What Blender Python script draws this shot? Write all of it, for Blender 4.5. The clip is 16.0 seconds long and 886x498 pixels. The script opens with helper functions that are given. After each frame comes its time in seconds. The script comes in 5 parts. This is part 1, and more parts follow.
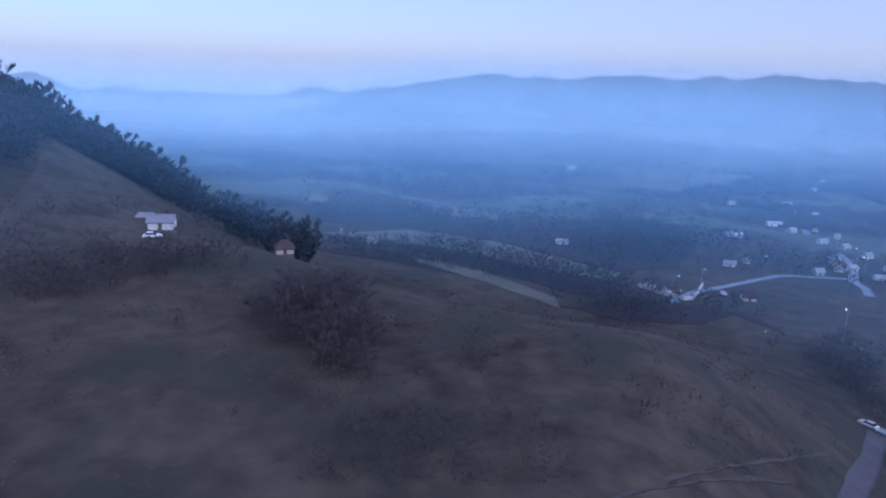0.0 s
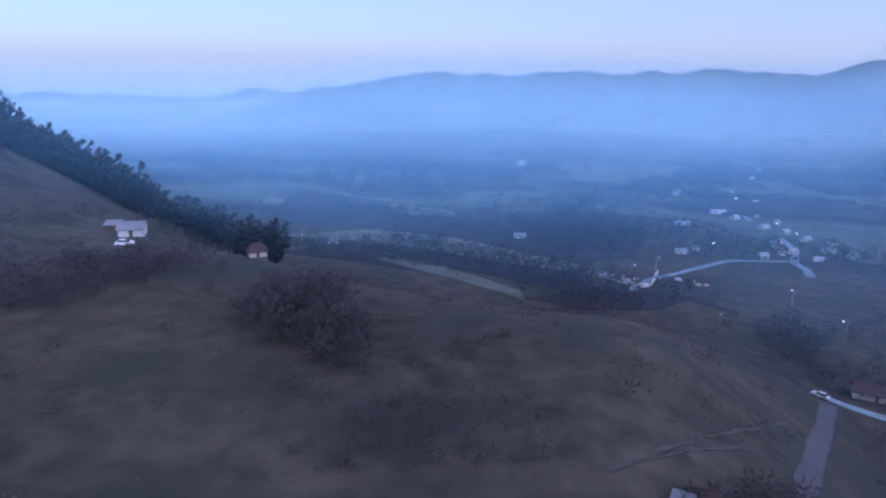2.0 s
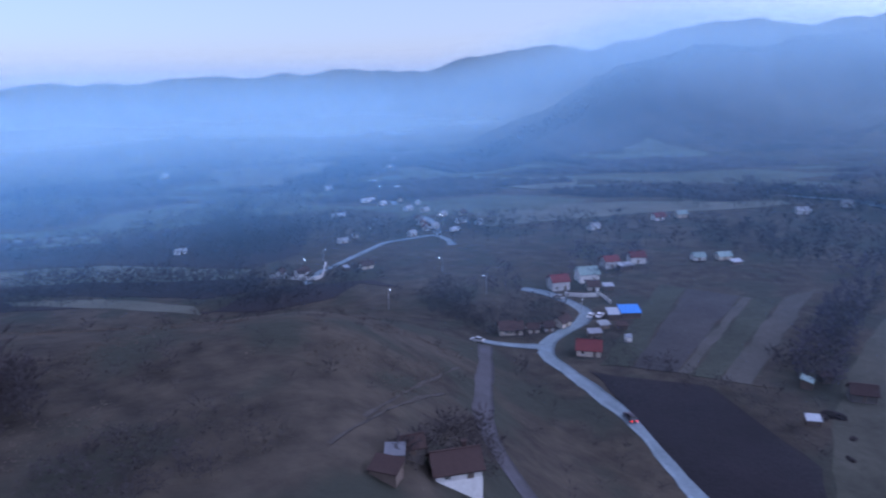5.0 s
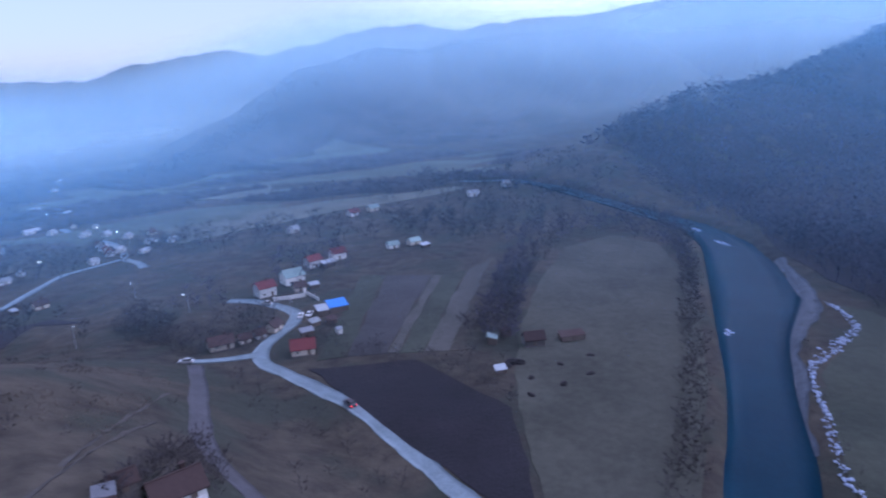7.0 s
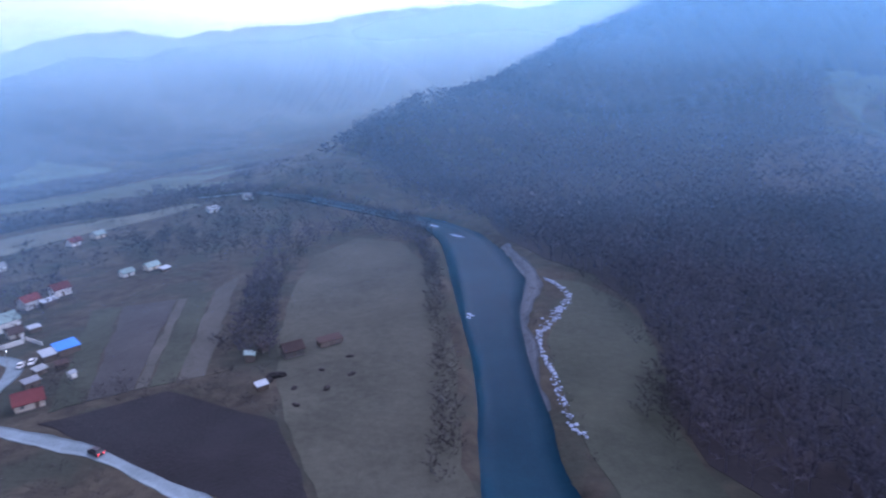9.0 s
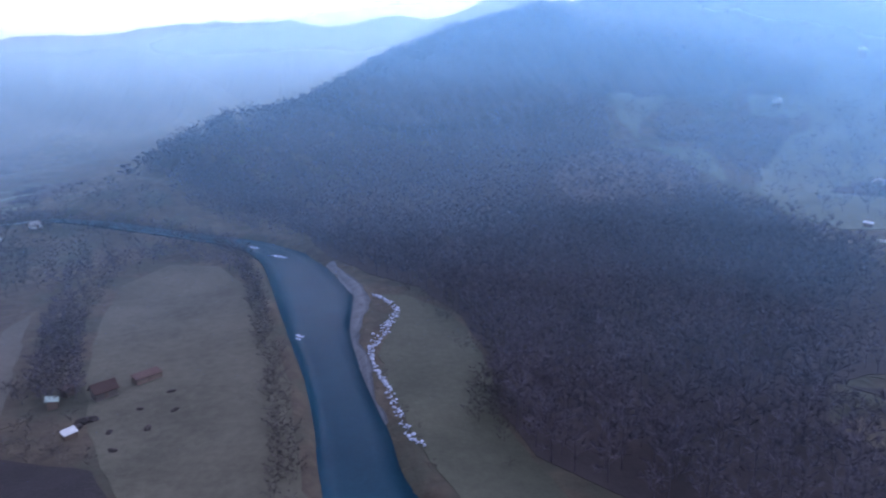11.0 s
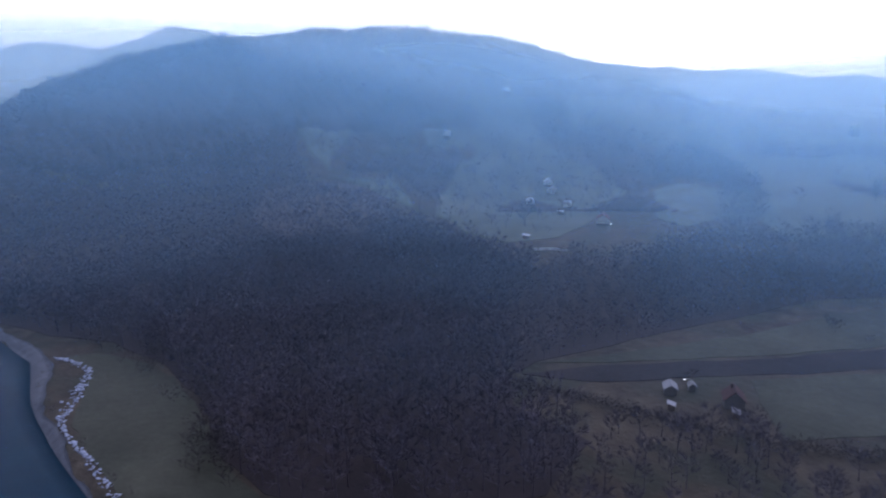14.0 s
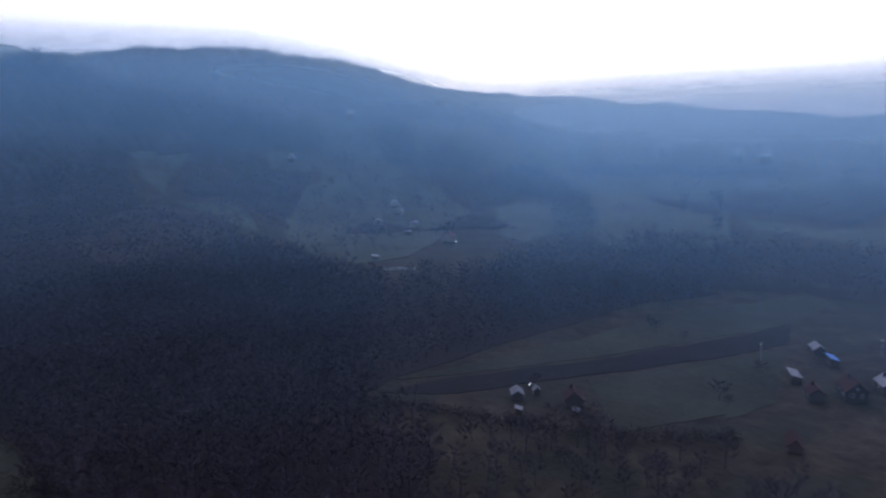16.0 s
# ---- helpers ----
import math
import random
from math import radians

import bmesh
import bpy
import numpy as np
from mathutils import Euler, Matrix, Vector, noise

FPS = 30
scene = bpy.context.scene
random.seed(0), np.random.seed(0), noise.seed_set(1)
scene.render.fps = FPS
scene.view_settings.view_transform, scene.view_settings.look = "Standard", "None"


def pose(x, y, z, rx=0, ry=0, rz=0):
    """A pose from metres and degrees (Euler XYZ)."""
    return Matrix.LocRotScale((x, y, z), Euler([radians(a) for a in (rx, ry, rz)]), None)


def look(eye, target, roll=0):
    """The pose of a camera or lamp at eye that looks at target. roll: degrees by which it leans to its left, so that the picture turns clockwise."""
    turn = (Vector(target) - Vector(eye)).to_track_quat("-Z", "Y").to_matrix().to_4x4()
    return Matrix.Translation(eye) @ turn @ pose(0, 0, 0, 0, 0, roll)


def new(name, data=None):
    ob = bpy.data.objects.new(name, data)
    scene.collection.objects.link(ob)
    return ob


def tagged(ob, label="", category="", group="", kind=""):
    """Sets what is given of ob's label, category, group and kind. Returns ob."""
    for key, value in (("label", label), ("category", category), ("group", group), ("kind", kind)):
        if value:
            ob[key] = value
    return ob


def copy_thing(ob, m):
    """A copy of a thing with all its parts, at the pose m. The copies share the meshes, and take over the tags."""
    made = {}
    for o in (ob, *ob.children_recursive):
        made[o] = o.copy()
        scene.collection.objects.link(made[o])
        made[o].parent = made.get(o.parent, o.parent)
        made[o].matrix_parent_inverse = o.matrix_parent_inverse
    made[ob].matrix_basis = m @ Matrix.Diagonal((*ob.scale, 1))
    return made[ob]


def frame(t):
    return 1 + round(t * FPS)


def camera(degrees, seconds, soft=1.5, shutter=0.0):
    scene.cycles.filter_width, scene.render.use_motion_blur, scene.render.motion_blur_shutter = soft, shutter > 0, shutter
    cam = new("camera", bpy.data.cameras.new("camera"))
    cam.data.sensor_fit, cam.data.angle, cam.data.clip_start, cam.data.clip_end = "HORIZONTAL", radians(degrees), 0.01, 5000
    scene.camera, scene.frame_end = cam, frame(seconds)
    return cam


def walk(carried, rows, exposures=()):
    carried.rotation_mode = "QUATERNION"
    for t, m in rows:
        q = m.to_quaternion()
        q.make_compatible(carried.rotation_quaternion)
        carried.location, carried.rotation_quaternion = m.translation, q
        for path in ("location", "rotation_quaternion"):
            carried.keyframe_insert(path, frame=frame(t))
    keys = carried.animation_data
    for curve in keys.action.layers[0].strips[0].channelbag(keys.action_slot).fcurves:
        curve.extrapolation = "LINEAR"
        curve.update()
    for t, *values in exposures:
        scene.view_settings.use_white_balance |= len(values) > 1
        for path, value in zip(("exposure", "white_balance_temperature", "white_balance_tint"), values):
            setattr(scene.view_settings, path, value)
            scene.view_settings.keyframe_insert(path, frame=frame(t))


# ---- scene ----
cam = camera(66.92, 16.0, soft=2.0, shutter=0.5)
PATH = [
    (0.0, pose(11.60, 9.04, 79.47, 74.52, -2.07, -1.00)),
    (0.5, pose(9.95, 8.26, 79.60, 74.46, -2.03, -0.90)),
    (1.0, pose(8.29, 7.37, 79.79, 74.43, -1.99, -1.74)),
    (1.5, pose(6.62, 6.35, 79.97, 74.45, -1.68, -3.49)),
    (2.0, pose(5.01, 5.28, 80.12, 74.48, -1.27, -5.77)),
    (2.5, pose(3.73, 4.26, 80.31, 74.62, -0.71, -11.36)),
    (3.0, pose(2.61, 3.39, 80.48, 74.73, -0.25, -15.43)),
    (5.5, pose(0.30, 0.96, 80.06, 74.86, 1.11, -42.41)),
    (6.0, pose(0.00, -0.00, 80.01, 74.79, 1.51, -49.45)),
    (6.5, pose(-0.48, -1.03, 79.97, 74.71, 1.76, -55.68)),
    (7.0, pose(-1.13, -1.94, 80.01, 74.62, 2.07, -61.66)),
    (7.5, pose(-1.95, -2.41, 80.15, 74.53, 2.21, -67.17)),
    (8.0, pose(-2.74, -2.78, 80.36, 74.45, 2.35, -73.02)),
    (8.5, pose(-3.47, -3.12, 80.59, 74.39, 2.43, -78.31)),
    (9.0, pose(-4.21, -3.48, 80.85, 74.40, 2.44, -83.65)),
    (11.5, pose(-6.53, -1.16, 81.42, 75.63, 1.13, -103.48)),
    (12.0, pose(-7.63, -1.09, 81.58, 75.94, 0.98, -108.33)),
    (12.5, pose(-8.64, -0.85, 81.83, 76.32, 1.10, -112.79)),
    (13.0, pose(-9.37, -0.33, 82.22, 76.71, 1.14, -117.74)),
    (13.5, pose(-9.94, 0.34, 82.55, 77.04, 1.15, -121.51)),
    (14.0, pose(-10.45, 1.00, 82.73, 77.53, 0.95, -124.78)),
    (14.5, pose(-10.89, 1.57, 82.79, 77.96, 0.72, -127.55)),
    (15.0, pose(-11.30, 2.01, 82.74, 78.43, 0.74, -130.75)),
    (15.5, pose(-11.82, 2.34, 82.59, 78.87, 0.72, -133.59)),
    (16.0, pose(-12.52, 2.62, 82.36, 79.27, 0.67, -137.76)),
]
walk(cam, PATH, [(0.0, -0.24, 5600, 13), (2.0, -0.19, 5600, 13), (5.5, -0.14, 5650, 13), (9.0, 0.48, 6200, 12), (12.5, 0.3, 6900, 11), (14.5, -0.5, 7050, 11), (16.0, -1.12, 6900, 11)])

# ---------------------------------------------------------------- dusk sky and its faint glow in the south-east
world = bpy.data.worlds.new("dusk_sky")
scene.world = world
world.use_nodes = True
wn, wl = world.node_tree.nodes, world.node_tree.links
sky = wn.new("ShaderNodeTexSky")
sky.sky_type = "NISHITA"
sky.sun_disc = False
sky.sun_elevation = radians(15)
sky.sun_rotation = radians(138)
sky.altitude = 300
sky.air_density, sky.dust_density, sky.ozone_density = 1.0, 1.0, 6.0
# a high, even sheet of dusk cloud lies over the clear sky
cloud = wn.new("ShaderNodeMix")
cloud.data_type, cloud.blend_type = "RGBA", "ADD"
cloud.inputs[0].default_value = 1.0
wl.new(sky.outputs["Color"], cloud.inputs[6])
# the sheet brightens smoothly towards the low sun behind it
side, lean, glow_side = wn.new("ShaderNodeTexCoord"), wn.new("ShaderNodeVectorMath"), wn.new("ShaderNodeMapRange")
lean.operation = "DOT_PRODUCT"
lean.inputs[1].default_value = (0.64, -0.75, 0.17)
wl.new(side.outputs["Generated"], lean.inputs[0])
wl.new(lean.outputs["Value"], glow_side.inputs[0])
glow_side.interpolation_type = "SMOOTHSTEP"
glow_side.inputs[1].default_value, glow_side.inputs[2].default_value = 0.0, 1.0
glow_side.inputs[3].default_value, glow_side.inputs[4].default_value = 1.0, 5.0
sheet_light = wn.new("ShaderNodeMix")
sheet_light.data_type, sheet_light.blend_type = "RGBA", "MULTIPLY"
sheet_light.inputs[0].default_value = 1.0
sheet_light.inputs[6].default_value = (4.7, 4.6, 6.3, 1)
wl.new(glow_side.outputs[0], sheet_light.inputs[7])
wl.new(sheet_light.outputs[2], cloud.inputs[7])
wn["Background"].inputs["Strength"].default_value = 0.1
wl.new(cloud.outputs[2], wn["Background"].inputs["Color"])
sun = new("sun", bpy.data.lights.new("sun", "SUN"))
sun.data.energy, sun.data.angle, sun.data.color = 0.2, radians(40), (1.0, 0.93, 0.85)
sun.matrix_world = look((0, 0, 0), (-0.5 * math.cos(radians(25)), 0.87 * math.cos(radians(25)), -math.sin(radians(25))))

# ---------------------------------------------------------------- materials
COOL = (0.68, 0.78, 1.02)       # blue cast of the hazy dusk air, multiplied into the outdoor base colours


def material(name, low, high, scale=1.0, rough=0.9, bump=0.3, fine=9.0, local=False, metal=0.0, sheen=0.0, spots=None, spot_at=0.62, share=0.38):
    """Two scales of noise between two colours, with relief; spots: a third colour in patches."""
    m = bpy.data.materials.new(name)
    m.use_nodes = True
    n, l = m.node_tree.nodes, m.node_tree.links
    b = n["Principled BSDF"]
    if local:
        src = n.new("ShaderNodeTexCoord").outputs["Object"]
    else:
        src = n.new("ShaderNodeNewGeometry").outputs["Position"]
    big, small = n.new("ShaderNodeTexNoise"), n.new("ShaderNodeTexNoise")
    for t, s, d in ((big, scale, 5), (small, scale * fine, 6)):
        l.new(src, t.inputs["Vector"])
        t.inputs["Scale"].default_value, t.inputs["Detail"].default_value, t.inputs["Roughness"].default_value = s, d, 0.62
    both = n.new("ShaderNodeMath")
    both.operation = "MULTIPLY_ADD"
    l.new(big.outputs["Fac"], both.inputs[0])
    both.inputs[1].default_value = 1 - share
    half = n.new("ShaderNodeMath")
    half.operation = "MULTIPLY"
    l.new(small.outputs["Fac"], half.inputs[0])
    half.inputs[1].default_value = share
    l.new(half.outputs[0], both.inputs[2])
    ramp = n.new("ShaderNodeValToRGB")
    if not local:
        low, high = [c * k for c, k in zip(low, COOL)], [c * k for c, k in zip(high, COOL)]
        spots = spots and [c * k for c, k in zip(spots, COOL)]
    ramp.color_ramp.elements[0].position, ramp.color_ramp.elements[0].color = 0.36, (*low, 1)
    ramp.color_ramp.elements[1].position, ramp.color_ramp.elements[1].color = 0.64, (*high, 1)
    l.new(both.outputs[0], ramp.inputs[0])
    colour = ramp.outputs["Color"]
    if spots:
        third = n.new("ShaderNodeTexNoise")
        l.new(src, third.inputs["Vector"])
        third.inputs["Scale"].default_value, third.inputs["Detail"].default_value = scale * 2.3, 7
        edge = n.new("ShaderNodeValToRGB")
        edge.color_ramp.elements[0].position, edge.color_ramp.elements[1].position = spot_at - 0.05, spot_at + 0.06
        l.new(third.outputs["Fac"], edge.inputs[0])
        mix = n.new("ShaderNodeMix")
        mix.data_type = "RGBA"
        l.new(edge.outputs["Color"], mix.inputs[0])
        l.new(colour, mix.inputs[6])
        mix.inputs[7].default_value = (*spots, 1)
        colour = mix.outputs[2]
    if local:
        info, hsv = n.new("ShaderNodeObjectInfo"), n.new("ShaderNodeHueSaturation")
        value = n.new("ShaderNodeMapRange")
        value.inputs[3].default_value, value.inputs[4].default_value = 0.8, 1.2
        l.new(info.outputs["Random"], value.inputs[0])
        l.new(value.outputs[0], hsv.inputs["Value"])
        l.new(colour, hsv.inputs["Color"])
        colour = hsv.outputs["Color"]
    l.new(colour, b.inputs["Base Color"])
    b.inputs["Roughness"].default_value, b.inputs["Metallic"].default_value = rough, metal
    b.inputs["Specular IOR Level"].default_value = 0.25
    b.inputs["Sheen Weight"].default_value, b.inputs["Sheen Roughness"].default_value = sheen, 0.6
    if bump:
        bp = n.new("ShaderNodeBump")
        bp.inputs["Strength"].default_value, bp.inputs["Distance"].default_value = bump, 0.3 / scale ** 0.5
        l.new(both.outputs[0], bp.inputs["Height"])
        l.new(bp.outputs["Normal"], b.inputs["Normal"])
    return m


def plain(name, colour, rough=0.6, metal=0.0, glow=0.0):
    m = material(name, [c * 0.85 for c in colour], [min(1, c * 1.12) for c in colour], 1.3, rough, 0.12, 7, True, metal)
    if glow:
        b = m.node_tree.nodes["Principled BSDF"]
        b.inputs["Emission Color"].default_value, b.inputs["Emission Strength"].default_value = (*colour, 1), glow
    return m


M = {
    "grass": material("dry_winter_grass", (0.029, 0.023, 0.016), (0.100, 0.075, 0.046), 0.022, 0.95, 0.6, 8, spots=(0.046, 0.045, 0.028), spot_at=0.54, share=0.5),
    "meadow": material("pale_hay_meadow", (0.052, 0.048, 0.030), (0.104, 0.092, 0.058), 0.03, 0.95, 0.4, 14),
    "meadow_dark": material("grazed_meadow", (0.040, 0.042, 0.025), (0.080, 0.078, 0.047), 0.03, 0.95, 0.4, 14),
    "plough": material("ploughed_soil", (0.017, 0.014, 0.015), (0.031, 0.025, 0.025), 0.05, 0.95, 0.5, 22),
    "tilled": material("harrowed_soil", (0.052, 0.045, 0.038), (0.086, 0.072, 0.058), 0.05, 0.95, 0.5, 18),
    "straw": material("dry_grass_tussock", (0.09, 0.068, 0.045), (0.22, 0.165, 0.11), 0.08, 0.95, 0, 9),
    "pasture": material("rough_brown_pasture", (0.050, 0.044, 0.030), (0.112, 0.094, 0.064), 0.03, 0.95, 0.5, 10, spots=(0.050, 0.046, 0.030), spot_at=0.56, share=0.5),
    "scrub_floor": material("reddish_scrub_ground", (0.055, 0.040, 0.034), (0.115, 0.083, 0.068), 0.04, 0.95, 0.5, 10, share=0.5),
    "hill_pasture": material("pale_green_hill_pasture", (0.062, 0.068, 0.040), (0.128, 0.126, 0.078), 0.03, 0.95, 0.4, 12),
    "pale_hay": material("bleached_hay_stubble", (0.105, 0.097, 0.062), (0.175, 0.160, 0.104), 0.04, 0.95, 0.4, 12),
    "path": material("worn_pale_turf", (0.065, 0.052, 0.038), (0.110, 0.088, 0.064), 0.3, 0.95, 0.3, 7),
    "strip": material("fallow_strip", (0.070, 0.060, 0.043), (0.120, 0.102, 0.073), 0.06, 0.95, 0.4, 14),
    "asphalt": material("pale_worn_asphalt", (0.17, 0.195, 0.175), (0.28, 0.31, 0.28), 0.15, 0.75, 0.1, 9),
    "dirt": material("trodden_dirt_track", (0.075, 0.064, 0.057), (0.12, 0.103, 0.092), 0.2, 0.95, 0.3, 8),
    "gravel": material("river_gravel", (0.085, 0.085, 0.083), (0.15, 0.15, 0.145), 0.4, 0.9, 0.4, 9),
    "stone": material("white_bank_stone", (0.3, 0.31, 0.33), (0.58, 0.6, 0.62), 1.0, 0.8, 0.3, 5),
    "bark": material("grey_brown_bark", (0.06, 0.045, 0.04), (0.11, 0.085, 0.072), 0.8, 0.95, 0.4, 6),
    "twig": material("bare_winter_twigs", (0.070, 0.056, 0.062), (0.134, 0.106, 0.108), 0.035, 0.95, 0, 8),
    "bush": material("leafless_bush_twigs", (0.055, 0.045, 0.040), (0.110, 0.086, 0.070), 0.2, 0.95, 0, 8),
    "needle": material("dark_pine_needles", (0.024, 0.029, 0.030), (0.054, 0.060, 0.054), 0.3, 0.9, 0, 6),
    "white": plain("whitewashed_plaster", (0.5, 0.5, 0.49), 0.85),
    "cream": plain("cream_plaster", (0.48, 0.43, 0.36), 0.85),
    "sooty_wall": plain("sooty_render", (0.10, 0.092, 0.088), 0.85),
    "dull_roof": plain("dull_zinc_roof", (0.17, 0.18, 0.21), 0.6),
    "grey_wall": plain("grey_render", (0.30, 0.30, 0.30), 0.85),
    "red_roof": plain("red_clay_tile", (0.11, 0.028, 0.030), 0.8),
    "dim_roof": plain("sooty_red_tile", (0.052, 0.026, 0.027), 0.85),
    "brown_roof": plain("weathered_brown_tile", (0.052, 0.034, 0.033), 0.85),
    "grey_roof": plain("grey_sheet_roof", (0.24, 0.26, 0.28), 0.55),
    "teal_roof": plain("pale_green_sheet_roof", (0.17, 0.24, 0.24), 0.55),
    "blue_roof": plain("blue_sheet_roof", (0.05, 0.21, 0.60), 0.45),
    "white_roof": plain("pale_sheet_roof", (0.27, 0.30, 0.34), 0.5),
    "wood": plain("weathered_boards", (0.12, 0.095, 0.08), 0.85),
    "dark": plain("dark_window_glass", (0.02, 0.025, 0.03), 0.15),
    "metal": plain("galvanised_steel", (0.35, 0.36, 0.38), 0.4, 0.8),
    "tyre": plain("black_rubber", (0.015, 0.015, 0.016), 0.8),
    "dark_paint": plain("dark_car_paint", (0.05, 0.04, 0.05), 0.35),
    "grey_paint": plain("grey_car_paint", (0.38, 0.39, 0.4), 0.35),
    "white_paint": plain("white_car_paint", (0.75, 0.76, 0.78), 0.3),
    "lamp": plain("lit_lamp_glass", (1.0, 0.93, 0.80), 0.4, 0, 22.0),
    "lamp_yellow": plain("lit_amber_lamp_glass", (1.0, 0.72, 0.25), 0.4, 0, 16.0),
    "tail": plain("lit_red_lamp_glass", (1.0, 0.05, 0.06), 0.4, 0, 5.0),
    "canopy": material("far_woodland_canopy", (0.030, 0.026, 0.024), (0.072, 0.058, 0.050), 0.03, 0.95, 0, 12),
    "litter": material("woodland_leaf_litter", (0.026, 0.021, 0.021), (0.048, 0.037, 0.035), 0.04, 0.95, 0.3, 12),
    "heap": material("dark_manure", (0.018, 0.014, 0.012), (0.04, 0.03, 0.026), 1.0, 0.95, 0.4, 6),
}


def water_material():
    m = material("slow_river_water", (0.006, 0.029, 0.042), (0.010, 0.044, 0.058), 0.05, 0.3, 0.03, 20)
    b = m.node_tree.nodes["Principled BSDF"]
    b.inputs["Specular IOR Level"].default_value = 0.02
    return m


def haze_material(name, colour):
    """Evening haze put into a coloured see-through veil; its thickness is kept with its mesh, drifting in soft patches.
    """
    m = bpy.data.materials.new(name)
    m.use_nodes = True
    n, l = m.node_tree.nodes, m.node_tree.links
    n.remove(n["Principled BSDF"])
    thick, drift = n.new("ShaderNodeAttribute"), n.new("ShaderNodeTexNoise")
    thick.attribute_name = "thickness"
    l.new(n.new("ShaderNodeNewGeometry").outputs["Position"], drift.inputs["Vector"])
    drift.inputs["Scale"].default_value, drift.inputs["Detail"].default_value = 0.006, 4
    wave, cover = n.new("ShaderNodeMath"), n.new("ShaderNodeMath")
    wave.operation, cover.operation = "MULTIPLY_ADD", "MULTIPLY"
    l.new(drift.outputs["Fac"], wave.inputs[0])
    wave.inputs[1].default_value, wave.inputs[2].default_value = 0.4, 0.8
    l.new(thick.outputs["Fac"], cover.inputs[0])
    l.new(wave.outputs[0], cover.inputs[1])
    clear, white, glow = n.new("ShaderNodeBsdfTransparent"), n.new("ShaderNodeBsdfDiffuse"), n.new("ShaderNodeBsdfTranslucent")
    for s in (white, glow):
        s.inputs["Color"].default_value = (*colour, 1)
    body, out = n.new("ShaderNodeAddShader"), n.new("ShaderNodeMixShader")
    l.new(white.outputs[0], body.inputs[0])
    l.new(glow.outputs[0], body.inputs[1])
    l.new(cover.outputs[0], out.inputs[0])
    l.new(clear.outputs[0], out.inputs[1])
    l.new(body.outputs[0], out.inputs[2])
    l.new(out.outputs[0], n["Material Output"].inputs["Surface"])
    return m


# haze colours of the veils: paler for the far ones, bluer for the near
M["water"], M["mist"] = water_material(), haze_material("pale_evening_haze", (0.49, 0.60, 0.60))
M["haze"] = haze_material("thin_blue_haze", (0.20, 0.43, 0.65))


# the river's centre line: x, y, half-width
RIVER = ((-80, -700, 9), (-60, -300, 9), (-10, -150, 9), (35, -65, 8), (72, -22, 8), (110, -4, 7.7), (139, -1, 7), (170, 3.2, 6.6),
         (202, 7.5, 8.5), (240, 9.5, 13), (277, 17, 12), (308, 26, 10), (338, 44, 7), (358, 70, 5), (378, 105, 5), (410, 170, 5), (450, 260, 5))

# ---------------------------------------------------------------- the lie of the land
# hills: centre x, y, rise, half-width east, half-width north
HILLS = (
    (-230, 275, 80, 110, 110), (-110, 245, 18, 60, 45), (-45, 190, 7, 60, 40),      # pine hill
    (760, -370, 108, 150, 230), (720, -120, 51, 170, 130), (700, 60, 28, 130, 110), (640, -600, 74, 160, 170),  # wooded hill
    (250, -2600, 50, 560, 420),
    (-1500, 100, 170, 600, 900), (-1300, -1700, 200, 800, 700), (-500, -1700, 90, 500, 500), (-1800, 1300, 120, 600, 500),
)
# crest lines of the ridges: x, y, height
LEFT_HILLS = ((-1350, 1609, 14), (-1103, 1787, 14), (-1018, 1837, 9), (-937, 1879, -23), (-881, 1961, -12), (-788, 2054, -43), (-680, 2092, -72), (-569, 2125, -97))
GAP_HILLS = ((-855, 2349, -112), (-748, 2386, -79), (-668, 2409, -53), (-520, 2445, -42), (-391, 2469, -23), (-240, 2488, -29), (-87, 2498, -51))
NORTH_HILL = ((-259, 1274, -54), (-197, 1386, -25), (-126, 1495, 11), (-30, 1580, 26), (74, 1638, 37), (181, 1670, 55), (251, 1661, 51), (285, 1615, 34), (319, 1568, -4))
NORTH_RIDGE = ((199, 1890, 27), (330, 1871, 40), (476, 1839, 56), (600, 1803, 65), (678, 1775, 62), (742, 1749, 73), (960, 1663, 75), (1090, 1617, 61), (1201, 1537, 36))
EAST_RIDGE = ((1000, 1732, 35), (1118, 1658, 57), (1231, 1576, 103), (1338, 1486, 118), (1389, 1439, 132), (1475, 1351, 125), (1537, 1280, 148), (1652, 1127, 183), (1729, 1006, 195), (1790, 892, 178), (1818, 833, 190), (1872, 704, 192), (1916, 575, 194), (1954, 426, 220), (1981, 278, 216), (1997, 105, 222), (2000, -14, 213), (1992, -174, 234), (1975, -313, 230), (1944, -470, 273), (1913, -585, 255), (1854, -749, 220))
DARK_RIDGE = ((448, 563, -26), (539, 591, -11), (619, 611, 12), (694, 619, 43), (770, 622, 73), (862, 617, 88), (990, 585, 97), (1142, 508, 111), (1304, 349, 122))
WOODED_SPUR = ((455, 118, 20), (491, 95, 37), (525, 69, 49), (559, 34, 54), (590, 10, 60), (619, -27, 75), (647, -59, 88), (682, -108, 97), (700, -145, 114), (716, -185, 134), (727, -222, 146), (752, -274, 139))
WOODED_CREST = ((831, -223, 143), (818, -298, 153), (801, -364, 163), (773, -420, 158), (741, -475, 160), (711, -536, 153), (674, -596, 148), (657, -630, 134), (627, -673, 115), (591, -705, 99), (541, -732, 85), (490, -755, 66))
SOUTH_SHOULDER = ((929, -836, 154), (873, -895, 152), (812, -951, 143), (764, -989, 128), (717, -1024, 89), (681, -1048, 47))
SOUTH_HILLS = ((1812, -1416, 160), (1654, -1598, 168), (1494, -1749, 184), (1378, -1842, 168), (1226, -1946, 152), (994, -2074, 128), (711, -2187, 104))
